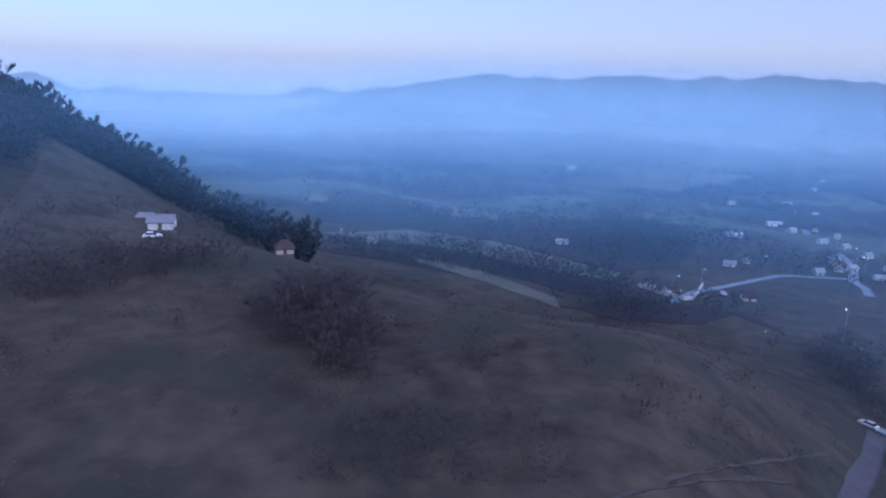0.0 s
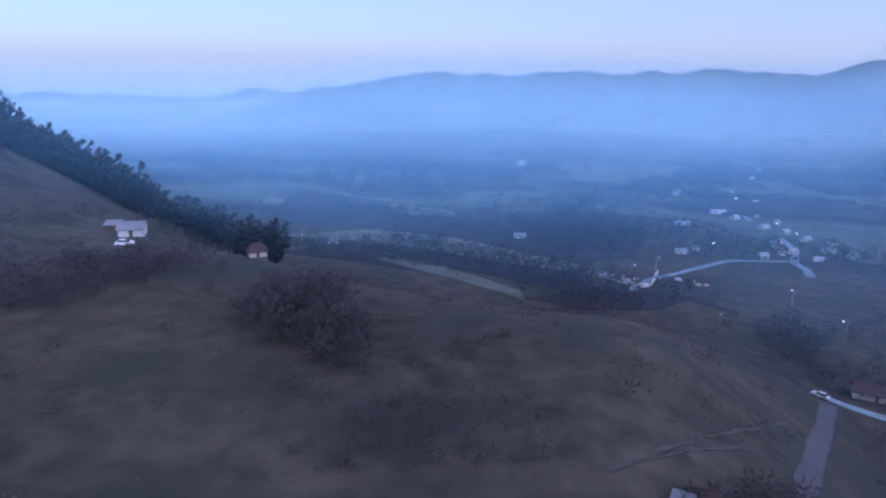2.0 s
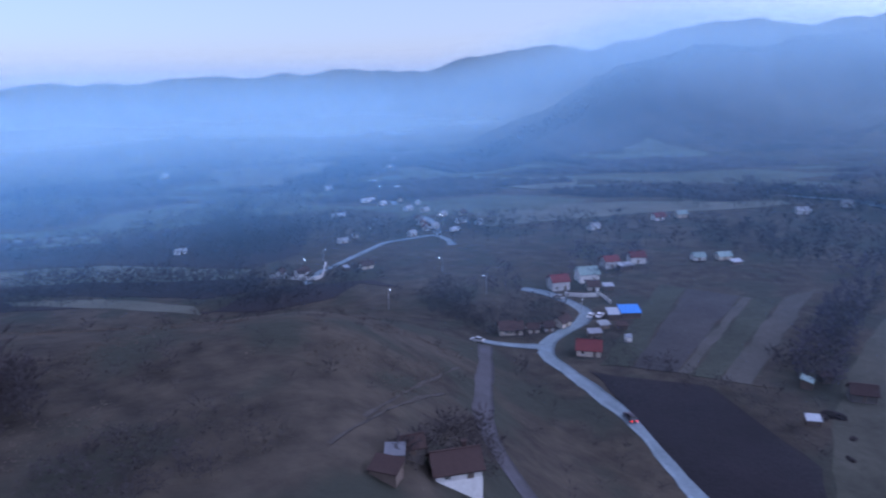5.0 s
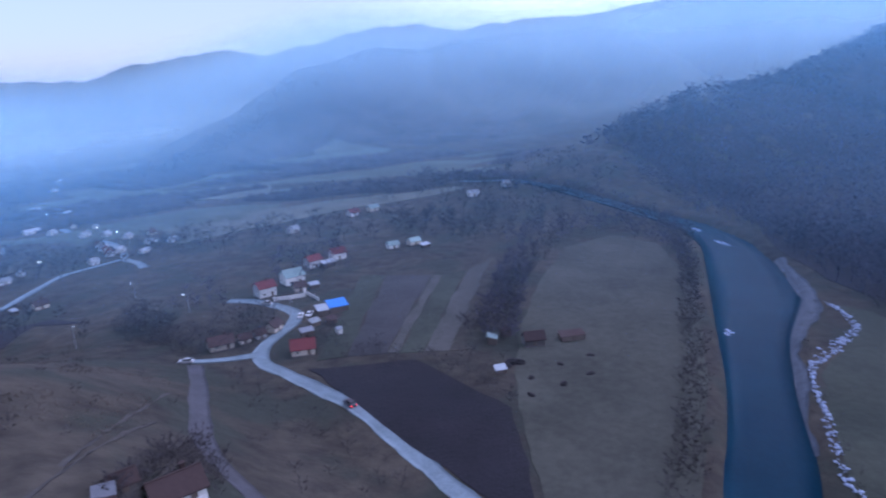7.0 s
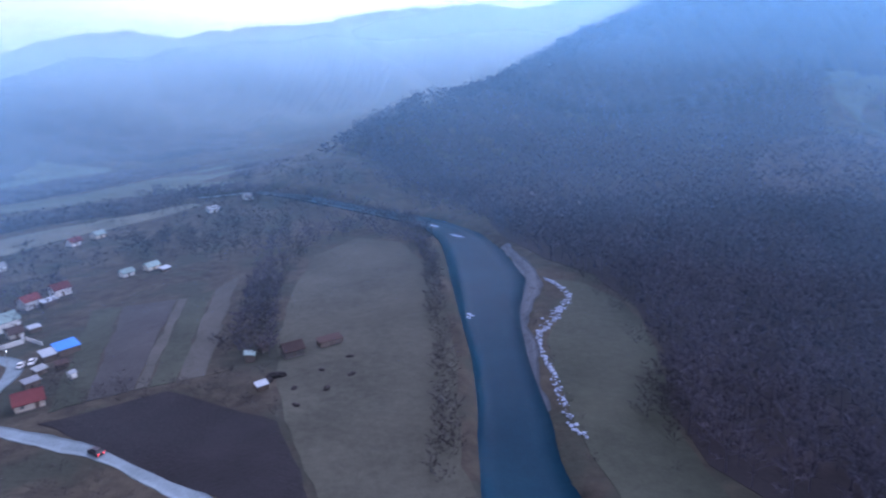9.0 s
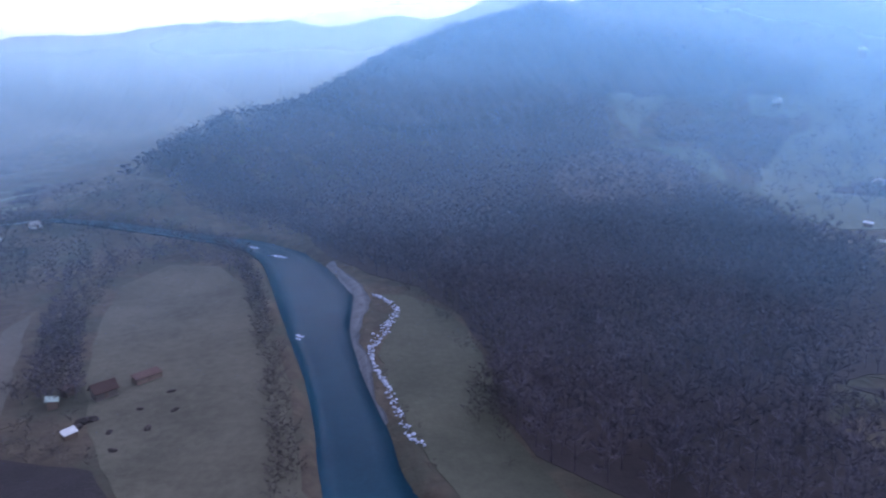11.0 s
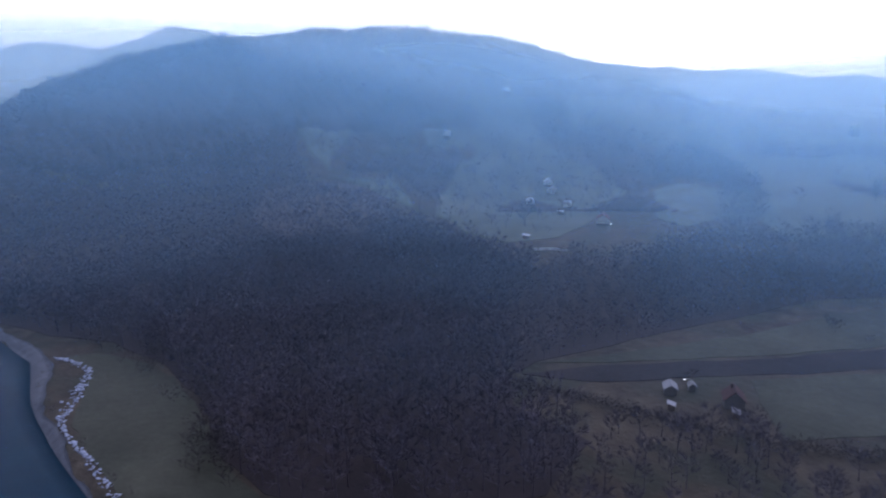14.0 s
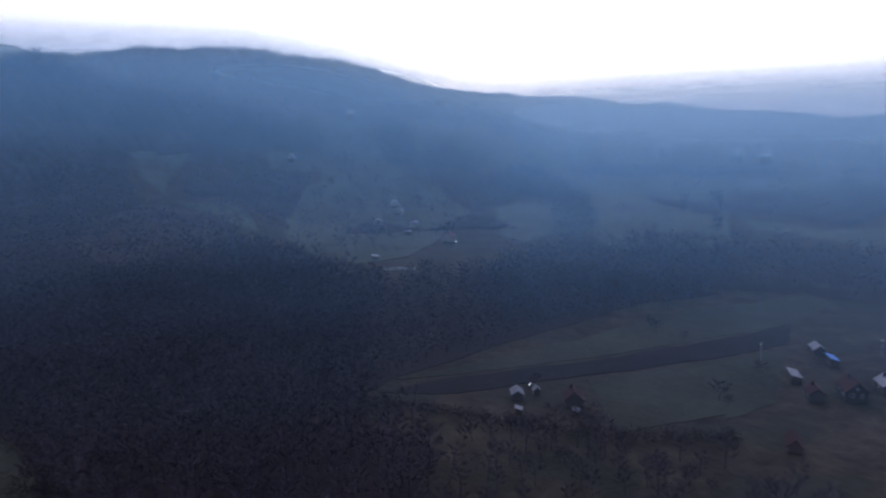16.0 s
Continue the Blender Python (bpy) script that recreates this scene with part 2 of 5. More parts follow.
# each ridge's crest line, and its half-width
RIDGES = ((LEFT_HILLS, 260), (GAP_HILLS, 240), (NORTH_HILL, 230), (NORTH_RIDGE, 260), (EAST_RIDGE, 330), (DARK_RIDGE, 190), (WOODED_SPUR, 95), (WOODED_CREST, 150), (SOUTH_SHOULDER, 170), (SOUTH_HILLS, 360))
WAVES = [(math.cos(a * 2.399), math.sin(a * 2.399), 1 / w, a * 1.7, w)
         for a, w in enumerate((900, 610, 430, 310, 205, 150, 98, 71, 47, 33, 21, 13))]


def soft(v, k):
    """A ramp that starts gently."""
    return k * np.logaddexp(0, np.asarray(v, float) / k)


def step(a, b, v):
    s = np.clip((np.asarray(v, float) - a) / (b - a), 0, 1)
    return s * s * (3 - 2 * s)


def river_off(x, y):
    """Distance from the river's centre line and the half-width there."""
    best = np.full(np.shape(x), 1e9)
    half = np.full(np.shape(x), 8.0)
    for (ax, ay, aw), (bx, by, bw) in zip(RIVER[:-1], RIVER[1:]):
        dx, dy = bx - ax, by - ay
        s = np.clip(((x - ax) * dx + (y - ay) * dy) / (dx * dx + dy * dy), 0, 1)
        d = np.hypot(x - ax - s * dx, y - ay - s * dy)
        half = np.where(d < best, aw + s * (bw - aw), half)
        best = np.minimum(d, best)
    return best, half


def crest(x, y, foot, line, width):
    """A ridge under its crest line, steep near the top and easing out towards its foot."""
    best = np.full(np.shape(x), 1e9)
    high = np.full(np.shape(x), -1e3)
    for (ax, ay, az), (bx, by, bz) in zip(line[:-1], line[1:]):
        dx, dy = bx - ax, by - ay
        s = np.clip(((x - ax) * dx + (y - ay) * dy) / (dx * dx + dy * dy), 0, 1)
        d = np.hypot(x - ax - s * dx, y - ay - s * dy)
        high = np.where(d < best, az + s * (bz - az), high)
        best = np.minimum(d, best)
    return foot + np.maximum(high - foot, 0) / (1 + (best / width) ** 2) ** 1.3


def land(x, y, fine=True):
    x, y = np.asarray(x, float), np.asarray(y, float)
    z = -0.055 * soft(y - 170, 60) + 0.02 * soft(y - 1000, 200)
    z = z + 0.05 * soft(-y - 170, 50) - 0.055 * soft(-y - 850, 120) + 0.06 * soft(x - 260, 40) * step(60, -60, y) * step(1300, 700, x)
    # the meadow hill: a shoulder with an eastern and a northern brow
    z = z + 33 * (1 - step(-5, 62, 0.917 * x - 0.4 * y)) * (1 - step(118, 238, 0.32 * x + 0.948 * y)) * step(-50, 25, y)
    for cx, cy, rise, sx, sy in HILLS:
        z = z + rise * np.exp(-((x - cx) / sx) ** 2 - ((y - cy) / sy) ** 2)
    plain_level = z - 25
    for line, width in RIDGES:
        z = z + soft(crest(x, y, plain_level, line, width) - z, 5)
    d = np.hypot(x - 60, y - 20)
    rough = 0.25 + 0.75 * step(150, 420, d) * (1 - step(60, -20, np.abs(x - 150) - 130) * step(250, 150, np.abs(y - 60)))
    far = step(420, 1300, d)
    for cx, cy, k, ph, w in WAVES if fine else WAVES[:3]:
        a = w * (0.004 + (0.010 * far if w > 60 else -0.004 * far)) * (0.35 if w > 320 else 1.0)
        z = z + a * rough * np.sin((x * cx + y * cy) * k * 6.28 + ph + 0.8 * np.sin((x * cy - y * cx) * k * 3.1 + ph))
    off, half = river_off(x, y)
    bank = step(half + 4, half - 1, off)
    return z - 2.6 * bank


# ---------------------------------------------------------------- ground, mist, fields, river, roads
def mesh_object(name, verts, faces, mat, parent=None, smooth=False):
    me = bpy.data.meshes.new(name)
    if isinstance(faces, np.ndarray):
        k = faces.shape[1]
        me.vertices.add(len(verts))
        me.vertices.foreach_set("co", np.asarray(verts, np.float32).ravel())
        me.loops.add(faces.size)
        me.loops.foreach_set("vertex_index", faces.astype(np.int32).ravel())
        me.polygons.add(len(faces))
        me.polygons.foreach_set("loop_start", np.arange(0, faces.size, k, dtype=np.int32))
        me.update(calc_edges=True)
    else:
        me.from_pydata([tuple(v) for v in verts], [], faces)
    me.materials.append(mat)
    if smooth:
        me.polygons.foreach_set("use_smooth", np.ones(len(me.polygons), bool))
    me.validate()
    ob = new(name, me)
    if parent:
        ob.parent = parent
    return ob


def spread(lo, hi, pitch, reach, count):
    mid = np.arange(lo, hi + 0.1, pitch)
    k = np.arange(1, count + 1) / count
    grow = pitch * count * k + (1 - pitch * count / 1.0 / (reach - hi)) * (reach - hi) * k ** 3
    grow2 = pitch * count * k + (1 - pitch * count / 1.0 / (reach + lo)) * (reach + lo) * k ** 3
    return np.concatenate([(lo - grow2)[::-1], mid, hi + grow])


gx, gy = spread(-190, 420, 2.8, 4600, 150), spread(-330, 330, 2.8, 4600, 150)
X, Y = np.meshgrid(gx, gy)
Z = land(X, Y)
D = np.hypot(X, Y)
GRID = np.stack([X, Y, Z], -1)
cols = len(gx)
idx = np.arange(X.size).reshape(X.shape)
quads = np.stack([idx[:-1, :-1], idx[:-1, 1:], idx[1:, 1:], idx[1:, :-1]], -1).reshape(-1, 4)
ground = mesh_object("ground", GRID.reshape(-1, 3), quads, M["grass"], smooth=True)
tagged(ground, "hilly ground of dry brown winter grass", "ground", kind="structure")


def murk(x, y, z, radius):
    """How much haze the veils hold in a metre, set by bearing, distance and height: thin below, thicker in the layer
    over the hilltops and where mist pools in the far valley.
    """
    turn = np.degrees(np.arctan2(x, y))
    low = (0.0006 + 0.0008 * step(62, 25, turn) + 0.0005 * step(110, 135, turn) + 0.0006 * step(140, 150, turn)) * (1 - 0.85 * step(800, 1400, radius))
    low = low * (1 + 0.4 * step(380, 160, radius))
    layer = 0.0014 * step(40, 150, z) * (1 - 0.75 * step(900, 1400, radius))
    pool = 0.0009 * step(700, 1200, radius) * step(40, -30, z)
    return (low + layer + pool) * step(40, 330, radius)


def haze_veil(radius, depth):
    """A veil coloured as haze, standing on the land all round at one distance; it stands in for what the air over that
    depth scatters.
    """
    turns = np.linspace(0, 2 * math.pi, 361)[:-1]
    around = radius * (1 + 0.05 * np.sin(3 * turns + radius) + 0.03 * np.sin(7 * turns + radius * 0.3) + 0.012 * np.sin(19 * turns + radius * 0.7))
    x, y = around * np.sin(turns), around * np.cos(turns)
    foot = land(x, y, False)
    over = np.concatenate([np.arange(0, 60, 5.0), np.arange(60, 200 + 0.15 * radius, 3 + 0.008 * radius)])
    z = foot[:, None] + over[None]
    turn = np.degrees(turns)
    turn = np.where(turn > 180, turn - 360, turn)[:, None]
    # the veil's cover fades out above the skyline of each bearing
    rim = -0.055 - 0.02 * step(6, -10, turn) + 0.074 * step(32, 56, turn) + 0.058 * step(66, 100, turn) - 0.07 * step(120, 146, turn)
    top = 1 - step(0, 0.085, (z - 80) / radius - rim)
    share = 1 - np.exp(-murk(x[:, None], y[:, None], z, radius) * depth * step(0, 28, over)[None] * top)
    n, k = len(turns), len(over)
    v = np.stack([np.repeat(x[:, None], k, 1), np.repeat(y[:, None], k, 1), z], -1).reshape(-1, 3)
    at = np.arange(n * k).reshape(n, k)
    nxt = np.roll(at, -1, 0)
    f = np.stack([at[:, :-1], nxt[:, :-1], nxt[:, 1:], at[:, 1:]], -1).reshape(-1, 4)
    f = f[share.ravel()[f].max(1) > 0.004]
    used, f = np.unique(f, return_inverse=True)
    v, share, f = v[used], share.ravel()[used], f.reshape(-1, 4)
    ob = mesh_object("haze_veil", v, f, M["haze" if radius < 640 else "mist"], smooth=True)
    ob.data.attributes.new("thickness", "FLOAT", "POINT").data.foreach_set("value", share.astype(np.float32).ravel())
    return tagged(ob, "see-through veil coloured as pale blue evening haze", "mist", kind="stuff")


scene.cycles.transparent_max_bounces = 32
# radii of the added veils that imitate haze growing with distance
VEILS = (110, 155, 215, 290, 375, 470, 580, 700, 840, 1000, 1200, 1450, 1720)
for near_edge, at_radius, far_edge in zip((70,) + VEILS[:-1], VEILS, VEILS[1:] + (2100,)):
    haze_veil(at_radius, (far_edge - near_edge) / 2)

bumps = np.random.default_rng(3)


def sheet(name, keep, high, ragged, mat, label):
    """Woodland seen from afar: an uneven sheet over the parts of the land that keep marks."""
    some = quads[keep.ravel()[quads].all(1)]
    use, inv, count = np.unique(some, return_inverse=True, return_counts=True)
    v = GRID.reshape(-1, 3)[use].copy()
    v[:, 2] += np.where(count == 4, high + bumps.uniform(-ragged, ragged, len(v)), -0.4)
    return tagged(mesh_object(name, v, inv.reshape(-1, 4), mat), label, "wood", kind="stuff")


sheet("wood", (D > 560) & (D < 1500) & (X > 380) & (crest(X, Y, -60.0, DARK_RIDGE, 190) > -22 + 14 * np.sin(X / 90) * np.sin(Y / 70)) & (Y > 230), 3.5, 2.2, M["canopy"], "dark leafless wood covering the ridge across the valley")
sheet("wood", (D > 1330) & (Z > 5 + 25 * np.sin(X / 230) * np.sin(Y / 190)), 3.0, 2.4, M["canopy"], "woods on the far misty hills")

sheet("wood", (((X - 770) / 210) ** 2 + ((Y + 360) / 270) ** 2 < 1) | (((X - 720) / 190) ** 2 + ((Y + 100) / 190) ** 2 < 1) | (((X - 660) / 150) ** 2 + ((Y + 600) / 190) ** 2 < 1), 4.5, 2.6, M["canopy"], "leafless crowns closing over the misty hilltop")
patchy = np.sin(X / 41 + 1.7 * np.sin(Y / 63)) + np.sin(Y / 29 + 1.3 * np.sin(X / 77)) + 0.6 * np.sin((X + Y) / 17)
pale = sheet("field", (D > 400) & (D < 1330) & (Y > 215) & (X < 620 + 0.1 * Y) & (patchy < -0.2), 0.4, 0.05, M["hill_pasture"], "pale pastures scattered over the misty valley floor")
tagged(pale, category="field", kind="structure")
sheet("wood", (D > 440) & (D < 1330) & (Y > 215) & (X < 620 + 0.1 * Y) & (patchy > 0.12), 2.6, 2.0, M["canopy"], "dark copses scattered over the misty valley floor")
pale = sheet("field", (D > 380) & (D < 1330) & (Y < -235) & (X < 600) & (patchy < 0.1), 0.45, 0.05, M["hill_pasture"], "pale pastures scattered over the misty southern slopes")
tagged(pale, category="field", kind="structure")
sheet("wood", (D > 430) & (D < 1250) & (Y < -240) & (X < 520) & (patchy > 0.45), 1.6, 1.5, M["canopy"], "dark copses on the misty southern slopes")


def wobble(s, seed):
    return math.sin(s * 0.21 + seed) + 0.6 * math.sin(s * 0.53 + seed * 2.1) + 0.4 * math.sin(s * 1.31 + seed * 3.3)


def smooth_line(points, pitch):
    """Points at even steps along a Catmull-Rom curve."""
    p = [np.array(q, float) for q in points]
    p = [2 * p[0] - p[1]] + p + [2 * p[-1] - p[-2]]
    out = []
    for a, b, c, d in zip(p, p[1:], p[2:], p[3:]):
        k = max(1, int(np.hypot(*(c - b)[:2]) / pitch))
        for i in range(k):
            t = i / k
            out.append(0.5 * (2 * b + (c - a) * t + (2 * a - 5 * b + 4 * c - d) * t * t + (3 * b - a - 3 * c + d) * t ** 3))
    out.append(p[-2])
    return np.array(out)


def ribbon(name, points, width, mat, rise=0.12, pitch=2.5, ragged=0.15, across=4, level=False):
    """A strip of road, track or water laid along a line, with sides going into the ground."""
    line = smooth_line(points, pitch)
    tan = np.gradient(line[:, :2], axis=0)
    tan /= np.linalg.norm(tan, axis=1)[:, None]
    nor = np.stack([-tan[:, 1], tan[:, 0]], 1)
    half = line[:, 2] / 2 if line.shape[1] > 2 else np.full(len(line), width / 2)
    rows = []
    for i in range(len(line)):
        row = []
        for j in range(across + 1):
            s = -1 + 2 * j / across
            w = half[i] + (ragged * wobble(i * pitch + j, 1.0 + (s > 0)) if j in (0, across) else 0)
            row.append(line[i, :2] + nor[i] * s * w)
        rows.append(row)
    rows = np.array(rows)
    z = land(rows[..., 0], rows[..., 1]) + rise
    if level:
        mid = z[:, across // 2]
        mid = np.convolve(np.pad(mid, 6, mode="edge"), np.ones(13) / 13, "valid")
        z = np.repeat(mid[:, None], across + 1, 1)
    v = [(x, y, zz) for r, zr in zip(rows, z) for (x, y), zz in zip(r, zr)]
    n = across + 1
    f = [(i * n + j + 1, i * n + j, (i + 1) * n + j, (i + 1) * n + j + 1) for i in range(len(line) - 1) for j in range(across)]
    base = len(v)
    for side, j in ((0, 0), (1, across)):
        start = len(v)
        v += [(*rows[i, j], z[i, j] - 0.6) for i in range(len(line))]
        for i in range(len(line) - 1):
            q = (i * n + j, start + i, start + i + 1, (i + 1) * n + j)
            f.append(q if side else q[::-1])
    return mesh_object(name, v, f, mat, smooth=True)


def patch(name, corners, mat, rise=0.15, pitch=4.0, seed=1.0, furrow=None):
    """A field: its corners joined by slightly crooked edges, draped on the land. furrow: direction and spacing of ridges."""
    ring = []
    for (ax, ay), (bx, by) in zip(corners, corners[1:] + corners[:1]):
        k = max(2, int(math.hypot(bx - ax, by - ay) / pitch))
        for i in range(k):
            s = i / k
            off = 0.5 * wobble(s * k * pitch + ax, seed) * min(1, 4 * s * (1 - s))
            ln = math.hypot(bx - ax, by - ay)
            ring.append(Vector((ax + (bx - ax) * s - (by - ay) / ln * off, ay + (by - ay) * s + (bx - ax) / ln * off, 0)))
    bm = bmesh.new()
    face = bm.faces.new([bm.verts.new(v) for v in ring])
    x0, x1 = min(v.x for v in ring), max(v.x for v in ring)
    y0, y1 = min(v.y for v in ring), max(v.y for v in ring)
    for axis, lo, hi in ((0, x0, x1), (1, y0, y1)):
        k = int((hi - lo) / pitch)
        for i in range(1, k):
            co = [0, 0, 0]
            no = [0, 0, 0]
            co[axis], no[axis] = lo + (hi - lo) * i / k, 1
            bmesh.ops.bisect_plane(bm, geom=bm.verts[:] + bm.edges[:] + bm.faces[:], plane_co=co, plane_no=no)
    rim = [e for e in bm.edges if e.is_boundary]
    hs = land(np.array([v.co.x for v in bm.verts]), np.array([v.co.y for v in bm.verts]))
    for v, h in zip(bm.verts, hs):
        v.co.z = float(h) + rise
    drop = bmesh.ops.extrude_edge_only(bm, edges=rim)
    for g in drop["geom"]:
        if isinstance(g, bmesh.types.BMVert):
            g.co.z -= 0.7
    bmesh.ops.recalc_face_normals(bm, faces=bm.faces)
    me = bpy.data.meshes.new(name)
    bm.to_mesh(me)
    bm.free()
    me.materials.append(mat)
    return new(name, me)


river = ribbon("river", [(x, y, 2 * w + 3) for x, y, w in RIVER], 0, M["water"], rise=1.25, pitch=4, ragged=0, level=True)
tagged(river, "slow blue-green river between grassy banks", "river", kind="structure")

road = ribbon("road", ((60, -40), (80, 12), (97, 50), (103.5, 62), (110, 75), (117.5, 91), (121, 104.5), (124.6, 118), (129, 131), (139, 138), (152, 140.5), (161, 145),
              (165.5, 152), (168, 162), (169, 172), (166, 182)), 4.5, M["asphalt"], ragged=0.28)
tagged(road, "pale worn asphalt valley road", "road", kind="structure")
fork = ribbon("road", ((104, 240), (107.5, 247.5), (120, 260), (151, 279), (176, 293), (201, 290)), 3.4, M["asphalt"], rise=0.14)
tagged(fork, "pale narrow village road beside the hill", "road", kind="structure")
village_road = ribbon("road", ((192, 262), (198.4, 275.5), (201.5, 288), (215.6, 311), (222, 331), (230.7, 371), (246.6, 419), (262, 470)), 4.0, M["asphalt"], rise=0.16)
arm = ribbon("road", ((131.5, 134), (127, 138.5), (121.5, 143.2), (117, 147)), 3.5, M["asphalt"], rise=0.15)
tagged(arm, "short pale side arm of the valley road", "road", kind="structure")
tagged(village_road, "pale road through the distant village", "road", kind="structure")
track = ribbon("track", ((116, 143), (104, 128), (92.9, 115), (83, 103), (76.6, 95.5), (71, 87), (67, 78), (64.7, 69), (62, 50), (58, 20)), 4.2, M["dirt"], rise=0.1)
tagged(track, "bare dirt track climbing the hillside", "track", kind="structure")

# ---------------------------------------------------------------- fields
def field(corners, mat, label, rise=0.15, seed=1.0, name="field"):
    return tagged(patch(name, [tuple(c) for c in corners], M[mat], rise, 5.0, seed), label, "field", kind="structure")


field(((129.1, 114), (145.9, 89.5), (131.7, 54.5), (102.9, 37.8)) + ((90.5, 30.5),) + ((98.9, 46.5), (110.3, 73.6), (119.2, 91.6)), "plough", "dark ploughed field beside the valley road", 0.16, 1.3)
field(((155, 63.1), (184.8, 72.9), (224.9, 82.1), (276.7, 89.4), (307.4, 76), (235.6, 54.2), (166.8, 38.6), (133.3, 29.4), (109.7, 22.9)) + ((84, 6), (86, 25)) + ((103.7, 36.1), (132.4, 52.9)), "meadow", "pale mown hay meadow on the river plain", 0.14, 2.1)
field(((166.5, 39.5), (235.1, 55.7), (306.9, 77.2), (297.6, 54.5), (262.3, 37.7), (231.8, 28.3), (191, 19.6), (156.5, 13.9), (115.5, 9.6)) + ((87, -2), (85, 5.5)) + ((109.4, 23.7), (133, 30.2)), "meadow", "grazed olive meadow along the river bank", 0.11, 0.4)
field(((134.5, 115.4), (208.7, 151.9), (211.6, 142.3), (140.3, 109.4)), "meadow_dark", "narrow grass strip in the village fields", 0.15, 0.9)
field(((140.5, 108.9), (211.8, 141.7), (218.1, 124.5), (146.7, 99.6)), "tilled", "narrow dark tilled strip in the village fields", 0.15, 1.9)
field(((146.8, 99.3), (218.3, 123.8), (219.4, 120.9), (147.9, 96.5)), "strip", "narrow pale fallow strip in the village fields", 0.17, 2.9)
field(((148, 96.2), (219.6, 120.4), (229.1, 114.7), (151.4, 90.2)), "meadow_dark", "narrow grass strip in the village fields", 0.15, 3.3)
field(((151.5, 89.9), (229.3, 114), (246.4, 112.1), (155, 83.5)), "strip", "pale fallow strip in the village fields", 0.17, 4.3)
field(((155.1, 83.2), (246.6, 111.6), (261.8, 109), (184.4, 87.5), (159.1, 77.8)), "grass", "rough brown grass strip in the village fields", 0.15, 5.3)
field(((235.1, -13.5), (232.3, -24.2), (212.6, -35), (194.1, -39.8), (167, -39.6), (135.9, -36.5), (116, -39), (98, -43), (86, -44), (90, -33), (104, -22), (116, -18.5), (124.7, -16.5), (139.2, -13.9), (160.4, -11.6), (177.6, -9.9), (198.8, -15.7), (218.4, -19.8)), "meadow_dark", "damp meadow between stone bank and wood", 0.13, 0.7)
field(((132.3, -125.9), (123.2, -148.5), (97.4, -185.4), (66.2, -235.3), (59.2, -218.5), (91.2, -175.3), (113.7, -140.6)), "plough", "long dark tilled strip beside the farmyard", 0.15, 1.1)
field(((135.5, -135.8), (122.8, -170), (108.9, -204.1), (99.9, -245.5), (80.8, -275.3), (66.6, -239.2), (98.8, -187.8), (123.6, -151.6)), "meadow_dark", "olive meadow above the tilled strip", 0.13, 2.2)
field(((88.2, -173.9), (58.8, -215), (44.8, -179), (63.9, -148.1)), "meadow_dark", "fenced olive paddock beside the farmyard", 0.13, 3.2)
field(((67.5, -233.6), (52.9, -259.2), (47.8, -237.5), (60.8, -216.1)), "plough", "end of the tilled strip beside the yard", 0.13, 1.5)
field(((81.6, -267.5), (60, -300.7), (45.7, -293.4), (53.1, -261.4), (67.8, -235.4)), "meadow_dark", "olive meadow behind the southern yard", 0.11, 2.5)
field(((60.5, -212.8), (46.6, -233.1), (37.8, -189.8), (45.2, -173.1)), "meadow_dark", "olive paddock before the southern yard", 0.11, 3.5)
field(((-47.4, 361.1), (0.6, 386.2), (55.4, 349), (97.6, 287), (87.8, 273.1), (38.5, 322.8), (1.9, 346.5)), "pale_hay", "pale hay strip on the valley floor", 0.2, 1.2)
field(((4.3, 314.6), (35.8, 286.5), (61.7, 246.9), (60.4, 234.7), (38.6, 263.8), (7.3, 301.8)), "pale_hay", "pale hay strip below the hill brow", 0.2, 2.2)
field(((-80.5, 488.4), (-11.4, 495.7), (58.4, 441.3), (57.7, 415.9), (-9.8, 463.4), (-73.6, 461.9)), "pale_hay", "distant pale hay strip on the valley floor", 0.3, 3.2)
field(((218.7, 740.5), (363.2, 945.1), (413.7, 877.7), (339.9, 642.3), (250.6, 570.4), (191.6, 620.1)), "pale_hay", "distant pale rounded pasture", 0.5, 4.2)
field(((170.4, 619.4), (223.2, 561.7), (212, 465.6), (172.1, 443.4), (137.1, 486.8)), "meadow_dark", "distant olive pasture", 0.5, 5.2)
field(((248.2, 317.9), (302.3, 293.5), (331.3, 262.1), (402.2, 208.8), (384.2, 193.8), (312.2, 238.5), (272.5, 264.6), (231, 286.1)), "pale_hay", "pale hay strip under the dark ridge", 0.4, 6.2)
field(((339.5, 404.2), (405.5, 435.3), (409.6, 384.1), (364, 341.4), (332.8, 357.6)), "pale_hay", "distant pale pasture at the foot of the ridge", 0.5, 7.2)

field(((444.1, -298.5), (466.9, -349.7), (477.1, -424.7), (406.0, -428.6), (360.2, -457.1), (313.2, -387.0), (275.1, -314.8), (254.5, -259.8), (266.9, -232.9), (306.5, -231.0)), "hill_pasture", "green-brown pasture round the hillside farm", 0.3, 1.7)
field(((307.3, -409.0), (303.4, -441.8), (264.7, -421.0), (221.6, -359.6), (221.7, -328.7), (249.4, -338.2)), "hill_pasture", "oval pasture ringed by leafless trees", 0.35, 2.7)
field(((320.0, -583.3), (316.8, -693.0), (224.6, -666.1), (117.2, -380.0), (145.6, -364.4), (163.3, -334.5), (198.8, -368.1), (256.4, -470.0)), "hill_pasture", "wide misty pasture beyond the wood belt", 0.3, 3.7)
field(((552.4, -364.8), (533.0, -413.2), (521.4, -418.4), (501.4, -375.4), (524.6, -352.6)), "hill_pasture", "small pale pasture high on the hillside", 0.4, 4.7)
